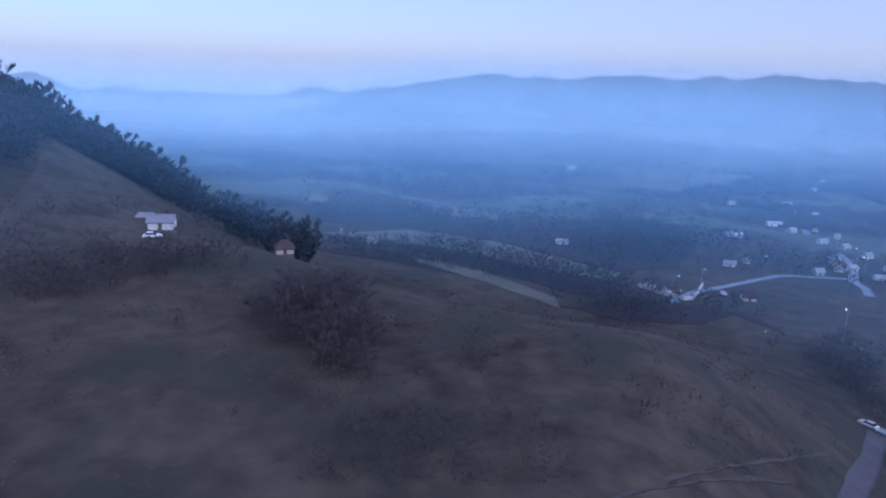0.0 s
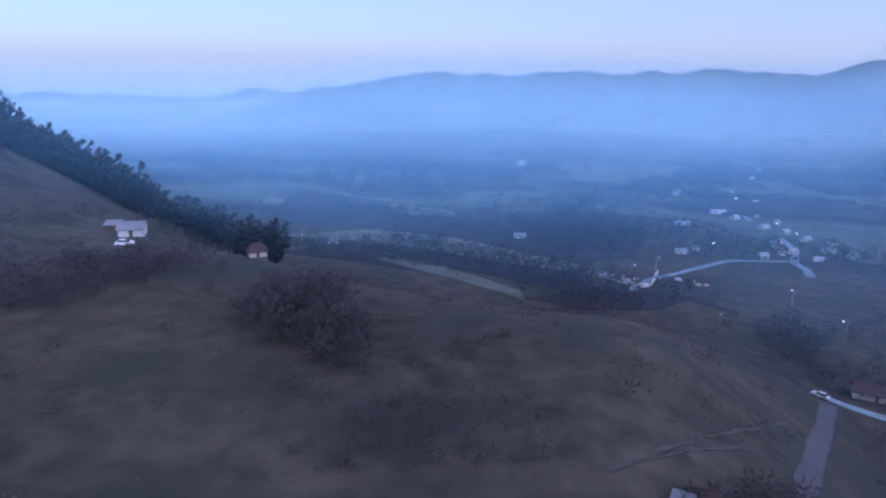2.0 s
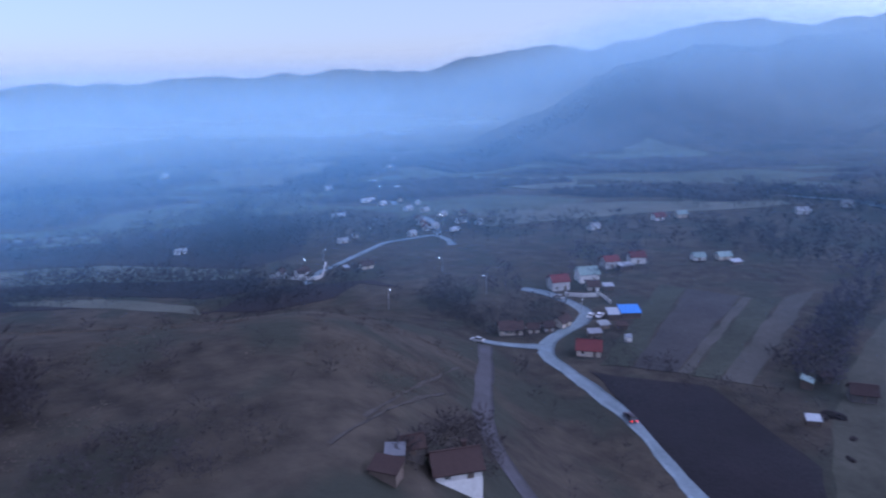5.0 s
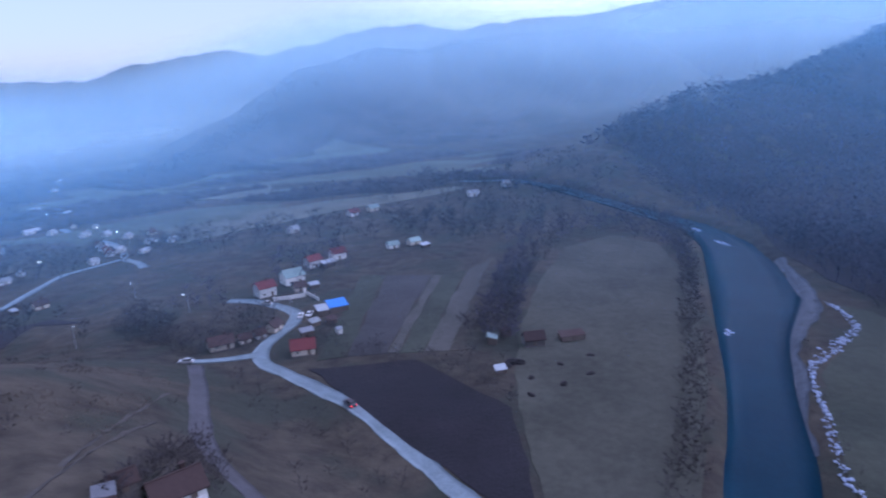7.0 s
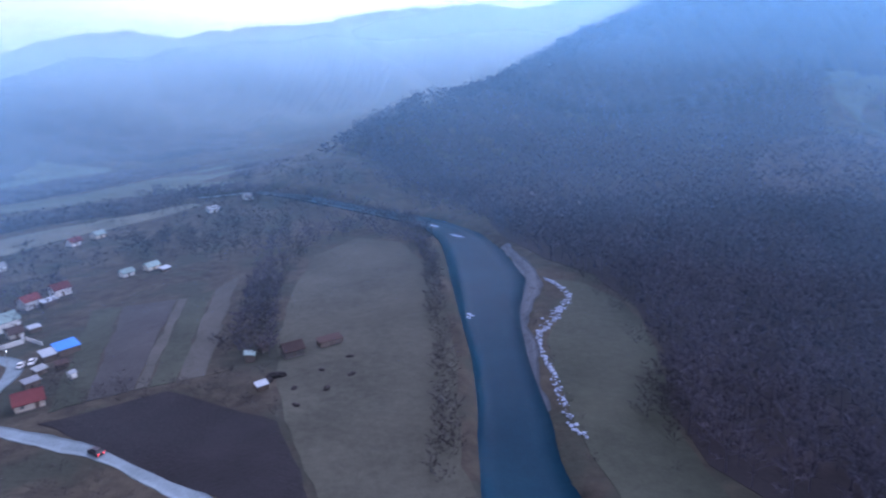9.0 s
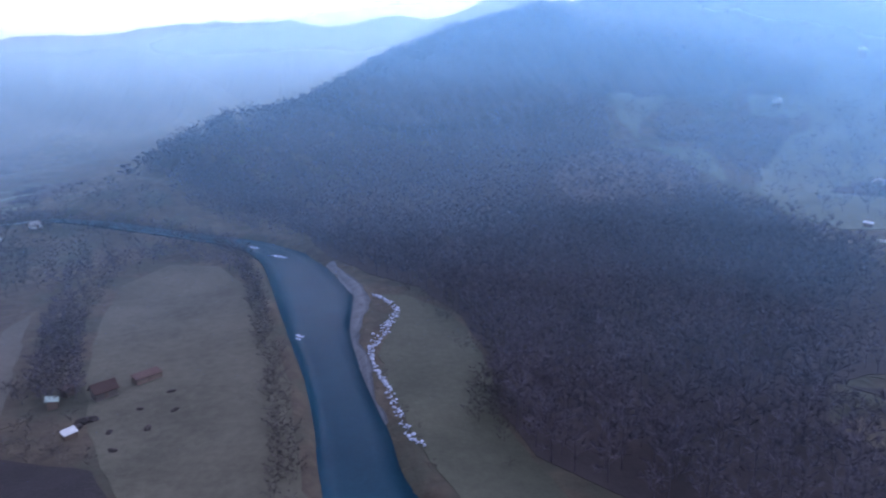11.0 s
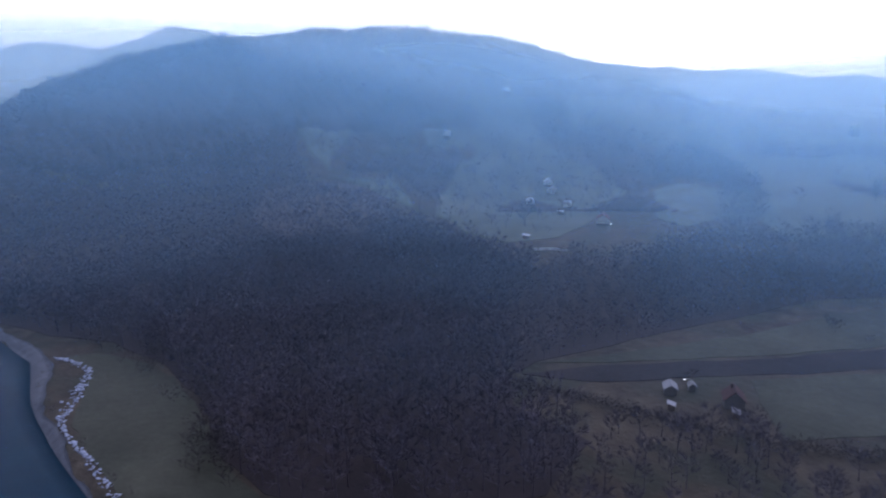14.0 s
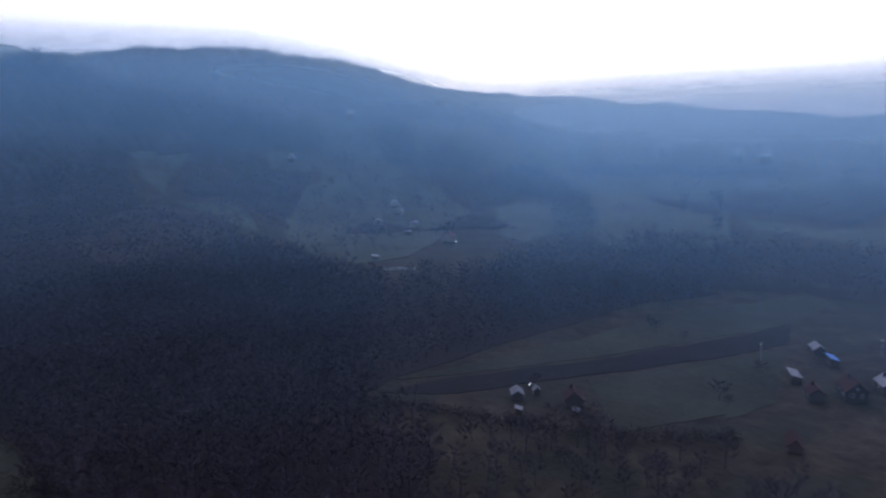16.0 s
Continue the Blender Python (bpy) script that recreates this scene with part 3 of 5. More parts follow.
field(((463.1, -571.9), (468.7, -724.3), (401.7, -723.2), (368.1, -666.4), (414.3, -623.5), (434.8, -556.2)), "hill_pasture", "long pasture on the misty shoulder of the hill", 0.4, 5.7)
field(((464.9, -166.2), (475.3, -224.1), (434.5, -250.9), (353.1, -212.0), (331.9, -169.3), (353.5, -134.5), (396.7, -133.8)), "scrub_floor", "reddish scrubby clearing in the hillside wood", 0.3, 6.7)
field(((-88.6, 161.3), (-97.7, 190.9), (-112.2, 232.7), (-410.7, 837.7), (-272.8, 644.3), (-77.9, 228.9), (-57.4, 191.8), (-49.8, 159.4), (-62.5, 153.7), (-71.8, 143.4), (-75.7, 139.3)), "pasture", "brown terraced pasture round the white farmhouse", 0.1, 4.4)
tagged(ribbon("lane", ((335.9, -381.2), (351.6, -425.3), (362.7, -483.1)), 3.0, M["path"], 0.45, 4.0, 0.3), "pale farm lane on the hillside", "lane", kind="structure")
tagged(ribbon("lane", ((162.0, -343.6), (157.8, -365.5), (162.9, -396.1)), 3.0, M["path"], 0.45, 4.0, 0.3), "pale lane by the wood belt", "lane", kind="structure")

for line, name_label in ((((42.3, 81), (51.5, 87.8), (63.1, 96.7), (88.3, 118.5)), "worn pale footpath across the hill meadow"), (((33.5, 74.5), (41.6, 79.6), (53, 86.8), (67.9, 96.6)), "faint pale path across the hill meadow"), (((-79.8, 149.4), (-71.8, 154.8), (-64, 162.1), (-55.3, 169.5)), "worn path towards the white farmhouse")):
    tagged(ribbon("footpath", line, 0.5, M["path"], 0.05, 2.0, 0.22), name_label, "path", kind="structure")
gravel = ribbon("gravel_bar", ((286, 4, 3), (262, -1.5, 4), (248, -5.5, 6), (228, -6, 8), (208, -3.5, 7), (193, -2, 5), (178, -5.4, 4), (160, -6, 2.5), (140, -9, 2)), 0, M["gravel"], 0.18, 3, 0.5)
tagged(gravel, "grey gravel bar along the river edge", "gravel bar", kind="structure")


# ---------------------------------------------------------------- trees
def tube(p, q, r0, r1, sides):
    """A tapered limb from p to q: vertices and triangles."""
    p, q = np.array(p, float), np.array(q, float)
    d = (q - p) / np.linalg.norm(q - p)
    a = np.cross(d, (0.3, 0.9, 0.2))
    a /= np.linalg.norm(a)
    b = np.cross(d, a)
    ring = [math.cos(k * 2 * math.pi / sides) * a + math.sin(k * 2 * math.pi / sides) * b for k in range(sides)]
    v = [p + r0 * c for c in ring] + [q + r1 * c for c in ring]
    f = []
    for k in range(sides):
        m = (k + 1) % sides
        f += [(k, m, sides + m), (k, sides + m, sides + k)]
    return v, f


def gather(pieces):
    v, f = [], []
    for pv, pf in pieces:
        k = len(v)
        v += list(pv)
        f += [tuple(i + k for i in t) for t in pf]
    return np.array(v), np.array(f)


def bare_tree(rng, tall, wide, limbs, twigs, blade, sides=5, low=0.25):
    """A leafless tree: a tapered, bent trunk, limbs that fork, and many fine twigs. Returns trunk and crown."""
    lean = rng.normal(0, 0.04 * tall, 2)
    top = np.array([lean[0], lean[1], tall * 0.82])
    mid = top * 0.5 + np.array([*rng.normal(0, 0.02 * tall, 2), 0])
    r = 0.015 * tall
    trunk = [tube((0, 0, -0.4), mid, r, r * 0.65, sides), tube(mid, top, r * 0.65, r * 0.15, sides)]
    crown, tips = [], []
    for k in range(limbs):
        s = low + (0.95 - low) * (k + 0.5) / limbs
        start = mid * (s / 0.5) if s < 0.5 else mid + (top - mid) * ((s - 0.5) / 0.5)
        a = k * 2.4 + rng.uniform(-0.4, 0.4)
        reach = wide * (0.55 + 0.45 * math.sin(math.pi * min(1, s * 1.05))) * rng.uniform(0.75, 1.1)
        end = start + np.array([math.cos(a) * reach, math.sin(a) * reach, reach * rng.uniform(0.45, 0.95)])
        end[2] = min(end[2], tall)
        trunk.append(tube(start, end, r * 0.42 * (1.1 - s), 0.012 * tall * 0.3, 3))
        tips.append((start, end))
    for k in range(twigs):
        start, end = tips[k % limbs]
        p = start + (end - start) * rng.uniform(0.3, 1.0)
        d = (end - start) / np.linalg.norm(end - start) + rng.normal(0, 0.55, 3) + np.array([0, 0, 0.35])
        d /= np.linalg.norm(d)
        ln = tall * rng.uniform(0.10, 0.2)
        side = np.cross(d, rng.normal(0, 1, 3))
        side /= np.linalg.norm(side)
        e = p + d * ln
        m = p + d * ln * 0.5
        w = blade * rng.uniform(0.7, 1.3)
        crown.append(([p, m + side * w, e, m - side * w], [(0, 1, 2), (0, 2, 3)]))
    return gather(trunk), gather(crown)


def inside(poly, x, y):
    hit = np.zeros(np.shape(x), bool)
    for (ax, ay), (bx, by) in zip(poly, tuple(poly[1:]) + tuple(poly[:1])):
        cross = (ay > y) != (by > y)
        with np.errstate(divide="ignore", invalid="ignore"):
            at = (bx - ax) * (y - ay) / (by - ay) + ax
        hit ^= cross & (x < at)
    return hit


def clear_of_ways(x, y):
    """Away from water, roads, houses and fields."""
    off, half = river_off(x, y)
    ok = off > half + 4
    for line, w in ((ROAD_LINE, 5), (FORK_LINE, 4), (VILLAGE_LINE, 5)):
        for (ax, ay), (bx, by) in zip(line[:-1], line[1:]):
            dx, dy = bx - ax, by - ay
            s = np.clip(((x - ax) * dx + (y - ay) * dy) / (dx * dx + dy * dy), 0, 1)
            ok &= np.hypot(x - ax - s * dx, y - ay - s * dy) > w
    return ok


def sow(rng, poly, gap, thin=0.0):
    """Uneven planting of an area, about gap metres apart."""
    xs, ys = [p[0] for p in poly], [p[1] for p in poly]
    gxs, gys = np.meshgrid(np.arange(min(xs), max(xs), gap), np.arange(min(ys), max(ys), gap))
    x = gxs.ravel() + rng.uniform(-0.48, 0.48, gxs.size) * gap
    y = gys.ravel() + rng.uniform(-0.48, 0.48, gxs.size) * gap
    ok = inside(poly, x, y) & clear_of_ways(x, y) & (rng.random(x.size) > thin)
    return x[ok], y[ok]


def plant(name, spots, kinds, mat, label, rng, scale=(0.75, 1.25), category="wood"):
    """Many trees joined into one uncountable wood."""
    x, y = spots
    if len(x) == 0:
        return None
    z = land(x, y)
    vs, fs, k = [], [], 0
    pick = rng.integers(0, len(kinds), len(x))
    for i, (v, f) in enumerate(kinds):
        sel = np.where(pick == i)[0]
        if len(sel) == 0:
            continue
        a, s = rng.uniform(0, 6.28, len(sel)), rng.uniform(*scale, len(sel))
        c, sn = np.cos(a) * s, np.sin(a) * s
        wv = np.stack([v[None, :, 0] * c[:, None] - v[None, :, 1] * sn[:, None] + x[sel, None],
                       v[None, :, 0] * sn[:, None] + v[None, :, 1] * c[:, None] + y[sel, None],
                       v[None, :, 2] * (s * rng.uniform(0.85, 1.15, len(sel)))[:, None] + z[sel, None]], -1)
        wf = f[None] + (np.arange(len(sel)) * len(v))[:, None, None] + k
        vs.append(wv.reshape(-1, 3))
        fs.append(wf.reshape(-1, 3))
        k += len(sel) * len(v)
    ob = mesh_object(name, np.concatenate(vs), np.concatenate(fs), mat)
    return tagged(ob, label, category, kind="stuff")


def whole(pair):
    (tv, tf), (cv, cf) = pair
    return np.concatenate([tv, cv]), np.concatenate([tf, cf + len(tv)])


ROAD_LINE = ((80, 12), (97, 50), (110, 75), (121, 104), (129, 131), (152, 140), (165, 152), (169, 173), (168, 190))
FORK_LINE = ((131, 134), (121, 143), (105, 180), (106, 246), (151, 279), (201, 290))
VILLAGE_LINE = ((198, 275), (215, 311), (222, 331), (230, 371), (246, 419))
rng = np.random.default_rng(7)
near_kinds = [whole(bare_tree(rng, h, w, 8, 175, 0.078, 3)) for h, w in ((11, 3.6), (13, 4.2), (9, 3.4), (12, 3.2))]
far_kinds = [whole(bare_tree(rng, h, w, 5, 66, 0.14, 3)) for h, w in ((12, 4.2), (14, 4.6), (10, 4.0))]
coarse_kinds = [whole(bare_tree(rng, h, w, 5, 36, 0.5, 3)) for h, w in ((11, 5.0), (13, 5.5))]
fine_kinds = [whole(bare_tree(rng, h, w, 12, 420, 0.03, 3, 0.3)) for h, w in ((11, 2.8), (13, 3.2), (9, 2.6))]
shrub_kinds = [whole(bare_tree(rng, h, w, 7, 84, 0.062, 3, 0.05)) for h, w in ((3.2, 1.8), (4.2, 2.2), (2.4, 1.6))]
pine_kinds = [whole(bare_tree(rng, h, w * 1.15, 9, 150, 0.36, 3, 0.15)) for h, w in ((11, 3.9), (9.5, 3.6), (12, 4.1))]

# the wooded slope beyond the river
slope_near = ((262, -12), (240, -30), (205, -40), (168, -42), (142, -36), (118, -40), (94, -58), (82, -88), (92, -112), (118, -110), (134, -122),
              (150, -134), (185, -165), (212, -210), (270, -212), (330, -215), (330, 14), (300, 6))
belt = ((205, -245), (190, -262), (130, -285), (60, -298), (-20, -310), (-20, -395), (60, -390), (130, -385), (185, -345), (205, -320))
slope_far = ((330, -215), (400, -232), (470, -205), (560, -235), (640, -275), (840, -300), (860, -220), (700, 40), (620, 110), (560, 150), (520, 140), (470, 125), (425, 70), (395, 40), (330, 12))
hill_top = ((640, -280), (580, -380), (570, -520), (510, -640), (500, -740), (600, -740), (700, -640), (800, -470), (850, -330), (830, -300))
for floor_edge, floor_label in ((slope_near, "leaf-strewn floor of the riverside wood"), (slope_far, "leaf-strewn floor of the hillside wood"), (hill_top, "leaf-strewn floor of the hilltop wood"), (belt, "leaf-strewn floor of the wood belt")):
    tagged(patch("woodland_floor", list(floor_edge), M["litter"], 0.12, 9.0, 2.0), floor_label, "ground", kind="structure")
plant("wood", sow(rng, slope_near, 5.1), near_kinds, M["twig"], "dense leafless brown wood on the riverside slope", rng)
plant("wood", sow(rng, slope_far, 7.6), far_kinds, M["twig"], "leafless wood climbing the misty hill", rng, (0.75, 1.05))
plant("wood", sow(rng, hill_top, 12), coarse_kinds, M["twig"], "leafless wood on the misty hilltop", rng, (0.75, 1.0))
mottled = ((300, -225), (400, -240), (560, -250), (620, -300), (560, -420), (480, -520), (400, -560), (330, -430), (260, -330))
plant("wood", sow(rng, mottled, 11, 0.55), far_kinds, M["twig"], "scattered leafless trees among hillside pastures", rng)
gap = ((134, -124), (137, -136), (127, -192), (112, -257), (88, -286), (130, -287), (190, -264), (228, -236), (214, -210), (185, -165), (150, -134))
tagged(patch("woodland_floor", list(gap), M["litter"], 0.12, 9.0, 2.0), "leaf-strewn floor of the southern wood", "ground", kind="structure")
plant("wood", sow(rng, gap, 5.2), near_kinds, M["twig"], "leafless wood between slope and farm fields", rng, (0.45, 0.8))
plant("wood", sow(rng, belt, 6.5), far_kinds, M["twig"], "leafless wood belt beyond the farm fields", rng, (0.45, 0.8))
foot = ((92, -112), (118, -112), (66, -140), (30, -150), (0, -140), (20, -95), (60, -70), (84, -86))
plant("wood", sow(rng, foot, 5.4, 0.2), fine_kinds, M["twig"], "leafless trees along the farm hedge", rng, (0.5, 0.95))
plant("wood", sow(rng, ((150, -400), (260, -380), (330, -440), (400, -560), (480, -660), (300, -900), (-50, -900), (-50, -560)), 24, 0.72), far_kinds, M["twig"], "scattered leafless trees on misty pastures", rng)

ridge_edge = [(x - 25, y - 25) for x, y, z in DARK_RIDGE[2:]] + [(x + 60, y + 60) for x, y, z in DARK_RIDGE[:1:-1]]

crest_kinds = [whole(bare_tree(rng, h, w, 6, 60, 0.85, 3)) for h, w in ((13, 5.0), (15, 5.4))]
for edge, bottom in ((hill_top + slope_far[5:8], 52), (ridge_edge, 48)):
    cx, cy = sow(rng, edge, 14, 0.25)
    high = land(cx, cy) > bottom
    plant("wood", (cx[high], cy[high]), crest_kinds, M["twig"], "tall leafless trees along the misty crest", rng, (0.55, 0.95))

for line, crest_label in ((WOODED_SPUR, "leafless trees standing out along the spur of the wooded hill"), (WOODED_CREST, "leafless trees standing out along the crest of the wooded hill"), (DARK_RIDGE, "leafless trees along the top of the dark ridge")):
    row = smooth_line([(x, y) for x, y, z in line], 7.0)
    cx, cy = [np.concatenate([row[:, k] + rng.normal(0, 14, len(row)) for _ in range(4)]) for k in (0, 1)]
    plant("wood", (cx, cy), crest_kinds, M["twig"], crest_label, rng, (0.5, 0.9))

# woods and tree rows on the valley floor to the north
belt_edge = ((-42.6, 308.7), (-1.5, 295.8), (34.6, 270.8), (60.4, 240), (79.5, 222.5), (105.7, 219.5), (122.3, 230.7), (130.7, 213.5), (128.7, 231.3), (106.3, 242.5), (92.5, 253), (62.5, 234.8), (35, 275.6), (5.5, 319.6), (-25, 325.4))
tagged(patch("woodland_floor", list(belt_edge), M["litter"], 0.16, 8.0, 2.0), "leaf-strewn floor of a valley tree belt", "ground", kind="structure")
plant("wood", sow(rng, belt_edge, 4.6), near_kinds, M["canopy"], "leafless tree row below the hill brow", rng, (0.5, 0.9))
belt_edge = ((6.3, 347), (38.7, 325.4), (72.1, 295.8), (96.6, 266.8), (86.2, 250.2), (66.4, 254.6), (47.2, 278.7), (8.1, 328.2))
tagged(patch("woodland_floor", list(belt_edge), M["litter"], 0.16, 8.0, 2.0), "leaf-strewn floor of a valley tree belt", "ground", kind="structure")
plant("wood", sow(rng, belt_edge, 4.6), near_kinds, M["canopy"], "leafless tree belt across the valley floor", rng, (0.5, 0.9))
belt_edge = ((-71.7, 441.5), (-9.2, 452.2), (56, 416.1), (107.7, 444.3), (142.6, 447.1), (163.1, 363.4), (127.5, 300.5), (98.3, 289.1), (70.5, 332.1), (0.2, 397.5), (-53.7, 399.5))
tagged(patch("woodland_floor", list(belt_edge), M["litter"], 0.16, 8.0, 2.0), "leaf-strewn floor of a valley tree belt", "ground", kind="structure")
plant("wood", sow(rng, belt_edge, 7.0, 0.1), far_kinds, M["canopy"], "dark leafless wood on the valley floor", rng, (0.6, 1.0))
plant("wood", sow(rng, ((111, 409.2), (144.7, 454.5), (256.8, 611.2), (351.1, 622), (265.9, 469.8), (194.4, 415.2), (163.2, 371.7)), 11.0, 0.35), far_kinds, M["canopy"], "leafless trees round the distant village", rng, (0.6, 1.0))
plant("wood", sow(rng, ((-173.7, 626.1), (-27, 808.4), (195.6, 906.7), (590.8, 1066), (370.4, 658.8), (137.8, 614), (-12.5, 517.3), (-138, 504.5)), 22, 0.5), coarse_kinds, M["canopy"], "scattered distant trees in the misty valley", rng, (0.6, 0.95))
plant("wood", sow(rng, ((-56.7, 700.8), (76.2, 748.1), (87.3, 626.4), (62.9, 486.5), (-37.8, 509.7)), 12, 0.15), coarse_kinds, M["canopy"], "distant dark copse in the misty valley", rng, (0.6, 0.9))
plant("wood", sow(rng, ((-292.5, 973.4), (236.4, 1118), (759.2, 1197), (712.8, 1117), (202.4, 941.4), (-205.3, 694.1)), 30, 0.45), coarse_kinds, M["twig"], "scattered far trees in the misty valley", rng, (0.5, 0.7))
plant("wood", sow(rng, ((187.4, 310.7), (227.6, 292), (264.1, 256.5), (312.6, 207.7), (359.4, 159.7), (339.9, 141.8), (275.6, 176.3), (245, 186.7), (235.2, 228.5), (186.3, 267.1)), 8.0, 0.3), far_kinds, M["canopy"], "leafless trees behind the village houses", rng, (0.5, 0.9))
plant("wood", sow(rng, ((332.4, 311.8), (439.4, 196.7), (443.3, 145.8), (405.9, 100.6), (328.1, 93.7), (341.1, 151.1), (365.7, 182.4), (318.5, 251.9)), 9.0, 0.2), far_kinds, M["canopy"], "leafless trees at the foot of the dark ridge", rng, (0.6, 1.0))
plant("wood", sow(rng, ((169.3, 74.8), (193.1, 87.8), (227.8, 94.7), (278.4, 100.7), (281, 93.5), (231, 86.7), (191.4, 77.5), (166.9, 69.2)), 4.5), near_kinds, M["bush"], "leafless tree row between fields and meadow", rng, (0.4, 0.7))
plant("wood", sow(rng, ((273.5, 121), (316.1, 107), (338.7, 79.8), (306.9, 48.8), (268.4, 32.3), (251.7, 32.5), (289.6, 52.9), (313.7, 79), (287, 92.9), (263.1, 110.9)), 5.5, 0.1), near_kinds, M["twig"], "leafless trees along the river bend", rng, (0.5, 0.85))
plant("wood", sow(rng, ((250, -20), (205, -41), (165, -43), (118, -42), (108, -30), (140, -28), (168, -34), (205, -32), (240, -20)), 4.0, 0.35), shrub_kinds, M["bush"], "brown scrub along the wood edge", rng, (0.5, 1.3))
left_bank = [(x, y + w + 6) for x, y, w in RIVER[5:14]]
plant("wood", sow(rng, left_bank + [(x, y + 6) for x, y in left_bank[::-1]], 2.6, 0.15), shrub_kinds, M["bush"], "brown leafless bushes along the river bank", rng, (0.8, 1.7))
far_bank = [(x, y + w + 5) for x, y, w in RIVER if x > 300]
plant("wood", sow(rng, far_bank + [(x, y + 9) for x, y in far_bank[::-1]], 4.0, 0.1), near_kinds, M["twig"], "leafless trees hiding the far river", rng, (0.5, 0.8))
near_bank = [(x - w - 4, y - 2) for x, y, w in RIVER if x > 330]
plant("wood", sow(rng, near_bank + [(x - 13, y - 3) for x, y in near_bank[::-1]], 4.0, 0.1), near_kinds, M["twig"], "leafless trees along the near side of the far river", rng, (0.6, 0.95))
right_bank = [(x, y - w - 4.5) for x, y, w in RIVER[4:10]]
plant("wood", sow(rng, right_bank + [(x, y - 3.5) for x, y in right_bank[::-1]], 3.6, 0.6), shrub_kinds, M["bush"], "low brown bushes on the gravelly bank", rng, (0.4, 0.8))
plant("wood", sow(rng, ((134, 99.4), (147.8, 90.6), (159.9, 76), (156.3, 64.8), (137.9, 57.8), (136.6, 68.1), (143.3, 88), (132.8, 94.9)), 4.2, 0.45), shrub_kinds, M["bush"], "tangled brown scrub beside the ploughed field", rng, (0.6, 1.2))
plant("wood", sow(rng, ((146.2, 203.2), (142.1, 184.5), (124, 151.1), (117.1, 148.1), (124.9, 174.9), (132.7, 198.7)), 4.5, 0.1), near_kinds, M["bush"], "leafless thicket below the hill corner", rng, (0.4, 0.65))
plant("wood", sow(rng, ((128.9, 200.5), (148, 213.6), (144.8, 196.1), (132.8, 168), (127.7, 151), (119.2, 145.6), (119.8, 160.2), (120.1, 177.1)), 2.5), shrub_kinds, M["bush"], "dense dark thicket under the hill brow", rng, (0.55, 1.15))
plant("wood", sow(rng, ((47.3, 73.9), (55.7, 81.6), (65.8, 86.4), (66.6, 82.1), (61.4, 76.8), (56.7, 77.7)), 2.2, 0.1), shrub_kinds, M["bush"], "dark bushes round the whitewashed house", rng, (0.5, 1.0))
plant("wood", sow(rng, ((143.1, 161.7), (158.5, 160.7), (169.9, 154.6), (148.8, 143.3), (134, 139), (126.7, 149)), 6, 0.4), near_kinds, M["bush"], "leafless orchard trees round the cottages", rng, (0.35, 0.6))
plant("wood", sow(rng, ((115.9, 132.1), (125, 130), (120.8, 105), (111.9, 78.9), (102, 63.6), (97.1, 57.9), (73.8, 68.8), (81.3, 87.4)), 5.5, 0.55), shrub_kinds, M["bush"], "rough scrub on the bank above the road", rng, (0.5, 1.1))
hedge_line = ((130.1, -116.8), (120.9, -122.2), (108.4, -127.7), (90.2, -134), (64.5, -144), (40, -163.9))
plant("hedge", sow(rng, list(hedge_line) + [(x - 2.5, y + 2.5) for x, y in hedge_line[::-1]], 1.25), shrub_kinds, M["bush"], "dark leafless hedge along the farm track", rng, (0.6, 1.0), "hedge")

# copses, hedges and scrub between the fields
plant("wood", sow(rng, ((481, 91), (451, 44), (334, 2), (305, 17), (338, 33), (372, 58), (393, 77), (428, 102)), 5.6, 0.1), near_kinds, M["twig"], "leafless wood at the foot of the spur by the river bend", rng, (0.6, 1.0))
plant("wood", sow(rng, ((374.2, -481.8), (389.5, -560.4), (329.7, -535.5), (258.1, -469.0), (197.5, -368.9), (180.2, -309.4), (217.4, -353.3), (272.1, -435.9), (309.6, -450.3), (314.8, -418.5)), 5.5, 0.1), far_kinds, M["twig"], "dark leafless copse round the oval pasture", rng, (0.6, 1.0))
plant("wood", sow(rng, ((207.0, -283.8), (166.0, -322.8), (161.1, -372.3), (107.6, -353.2), (82.0, -282.6), (114.1, -231.5), (135.8, -209.5), (168.0, -215.1)), 6.0, 0.1), far_kinds, M["twig"], "dark leafless wood belt above the meadows", rng, (0.6, 1.0))
plant("wood", sow(rng, ((540.4, -277.8), (502.5, -331.6), (466.9, -349.7), (431.6, -290.1), (378.8, -227.4), (454.5, -232.7)), 8.0, 0.35), far_kinds, M["twig"], "leafless trees at the upper edge of the farm pasture", rng, (0.6, 0.95))
plant("wood", sow(rng, ((510.1, -468.9), (439.8, -544.5), (378.0, -471.0), (415.0, -437.9), (474.4, -436.8)), 8.0, 0.2), far_kinds, M["twig"], "leafless wood behind the hillside farm", rng, (0.6, 0.95))
plant("wood", sow(rng, ((444.1, -298.5), (468.1, -416.8), (343.2, -422.5), (275.1, -314.8), (262.2, -254.0), (306.5, -231.0)), 13.0, 0.45), far_kinds, M["twig"], "leafless garden trees round the hillside farm", rng, (0.45, 0.75))
plant("wood", sow(rng, ((464.9, -166.2), (475.3, -224.1), (434.5, -250.9), (353.1, -212.0), (331.9, -169.3), (353.5, -134.5), (396.7, -133.8)), 7.0, 0.4), shrub_kinds, M["bush"], "brown scrub scattered over the hillside clearing", rng, (0.8, 1.5))
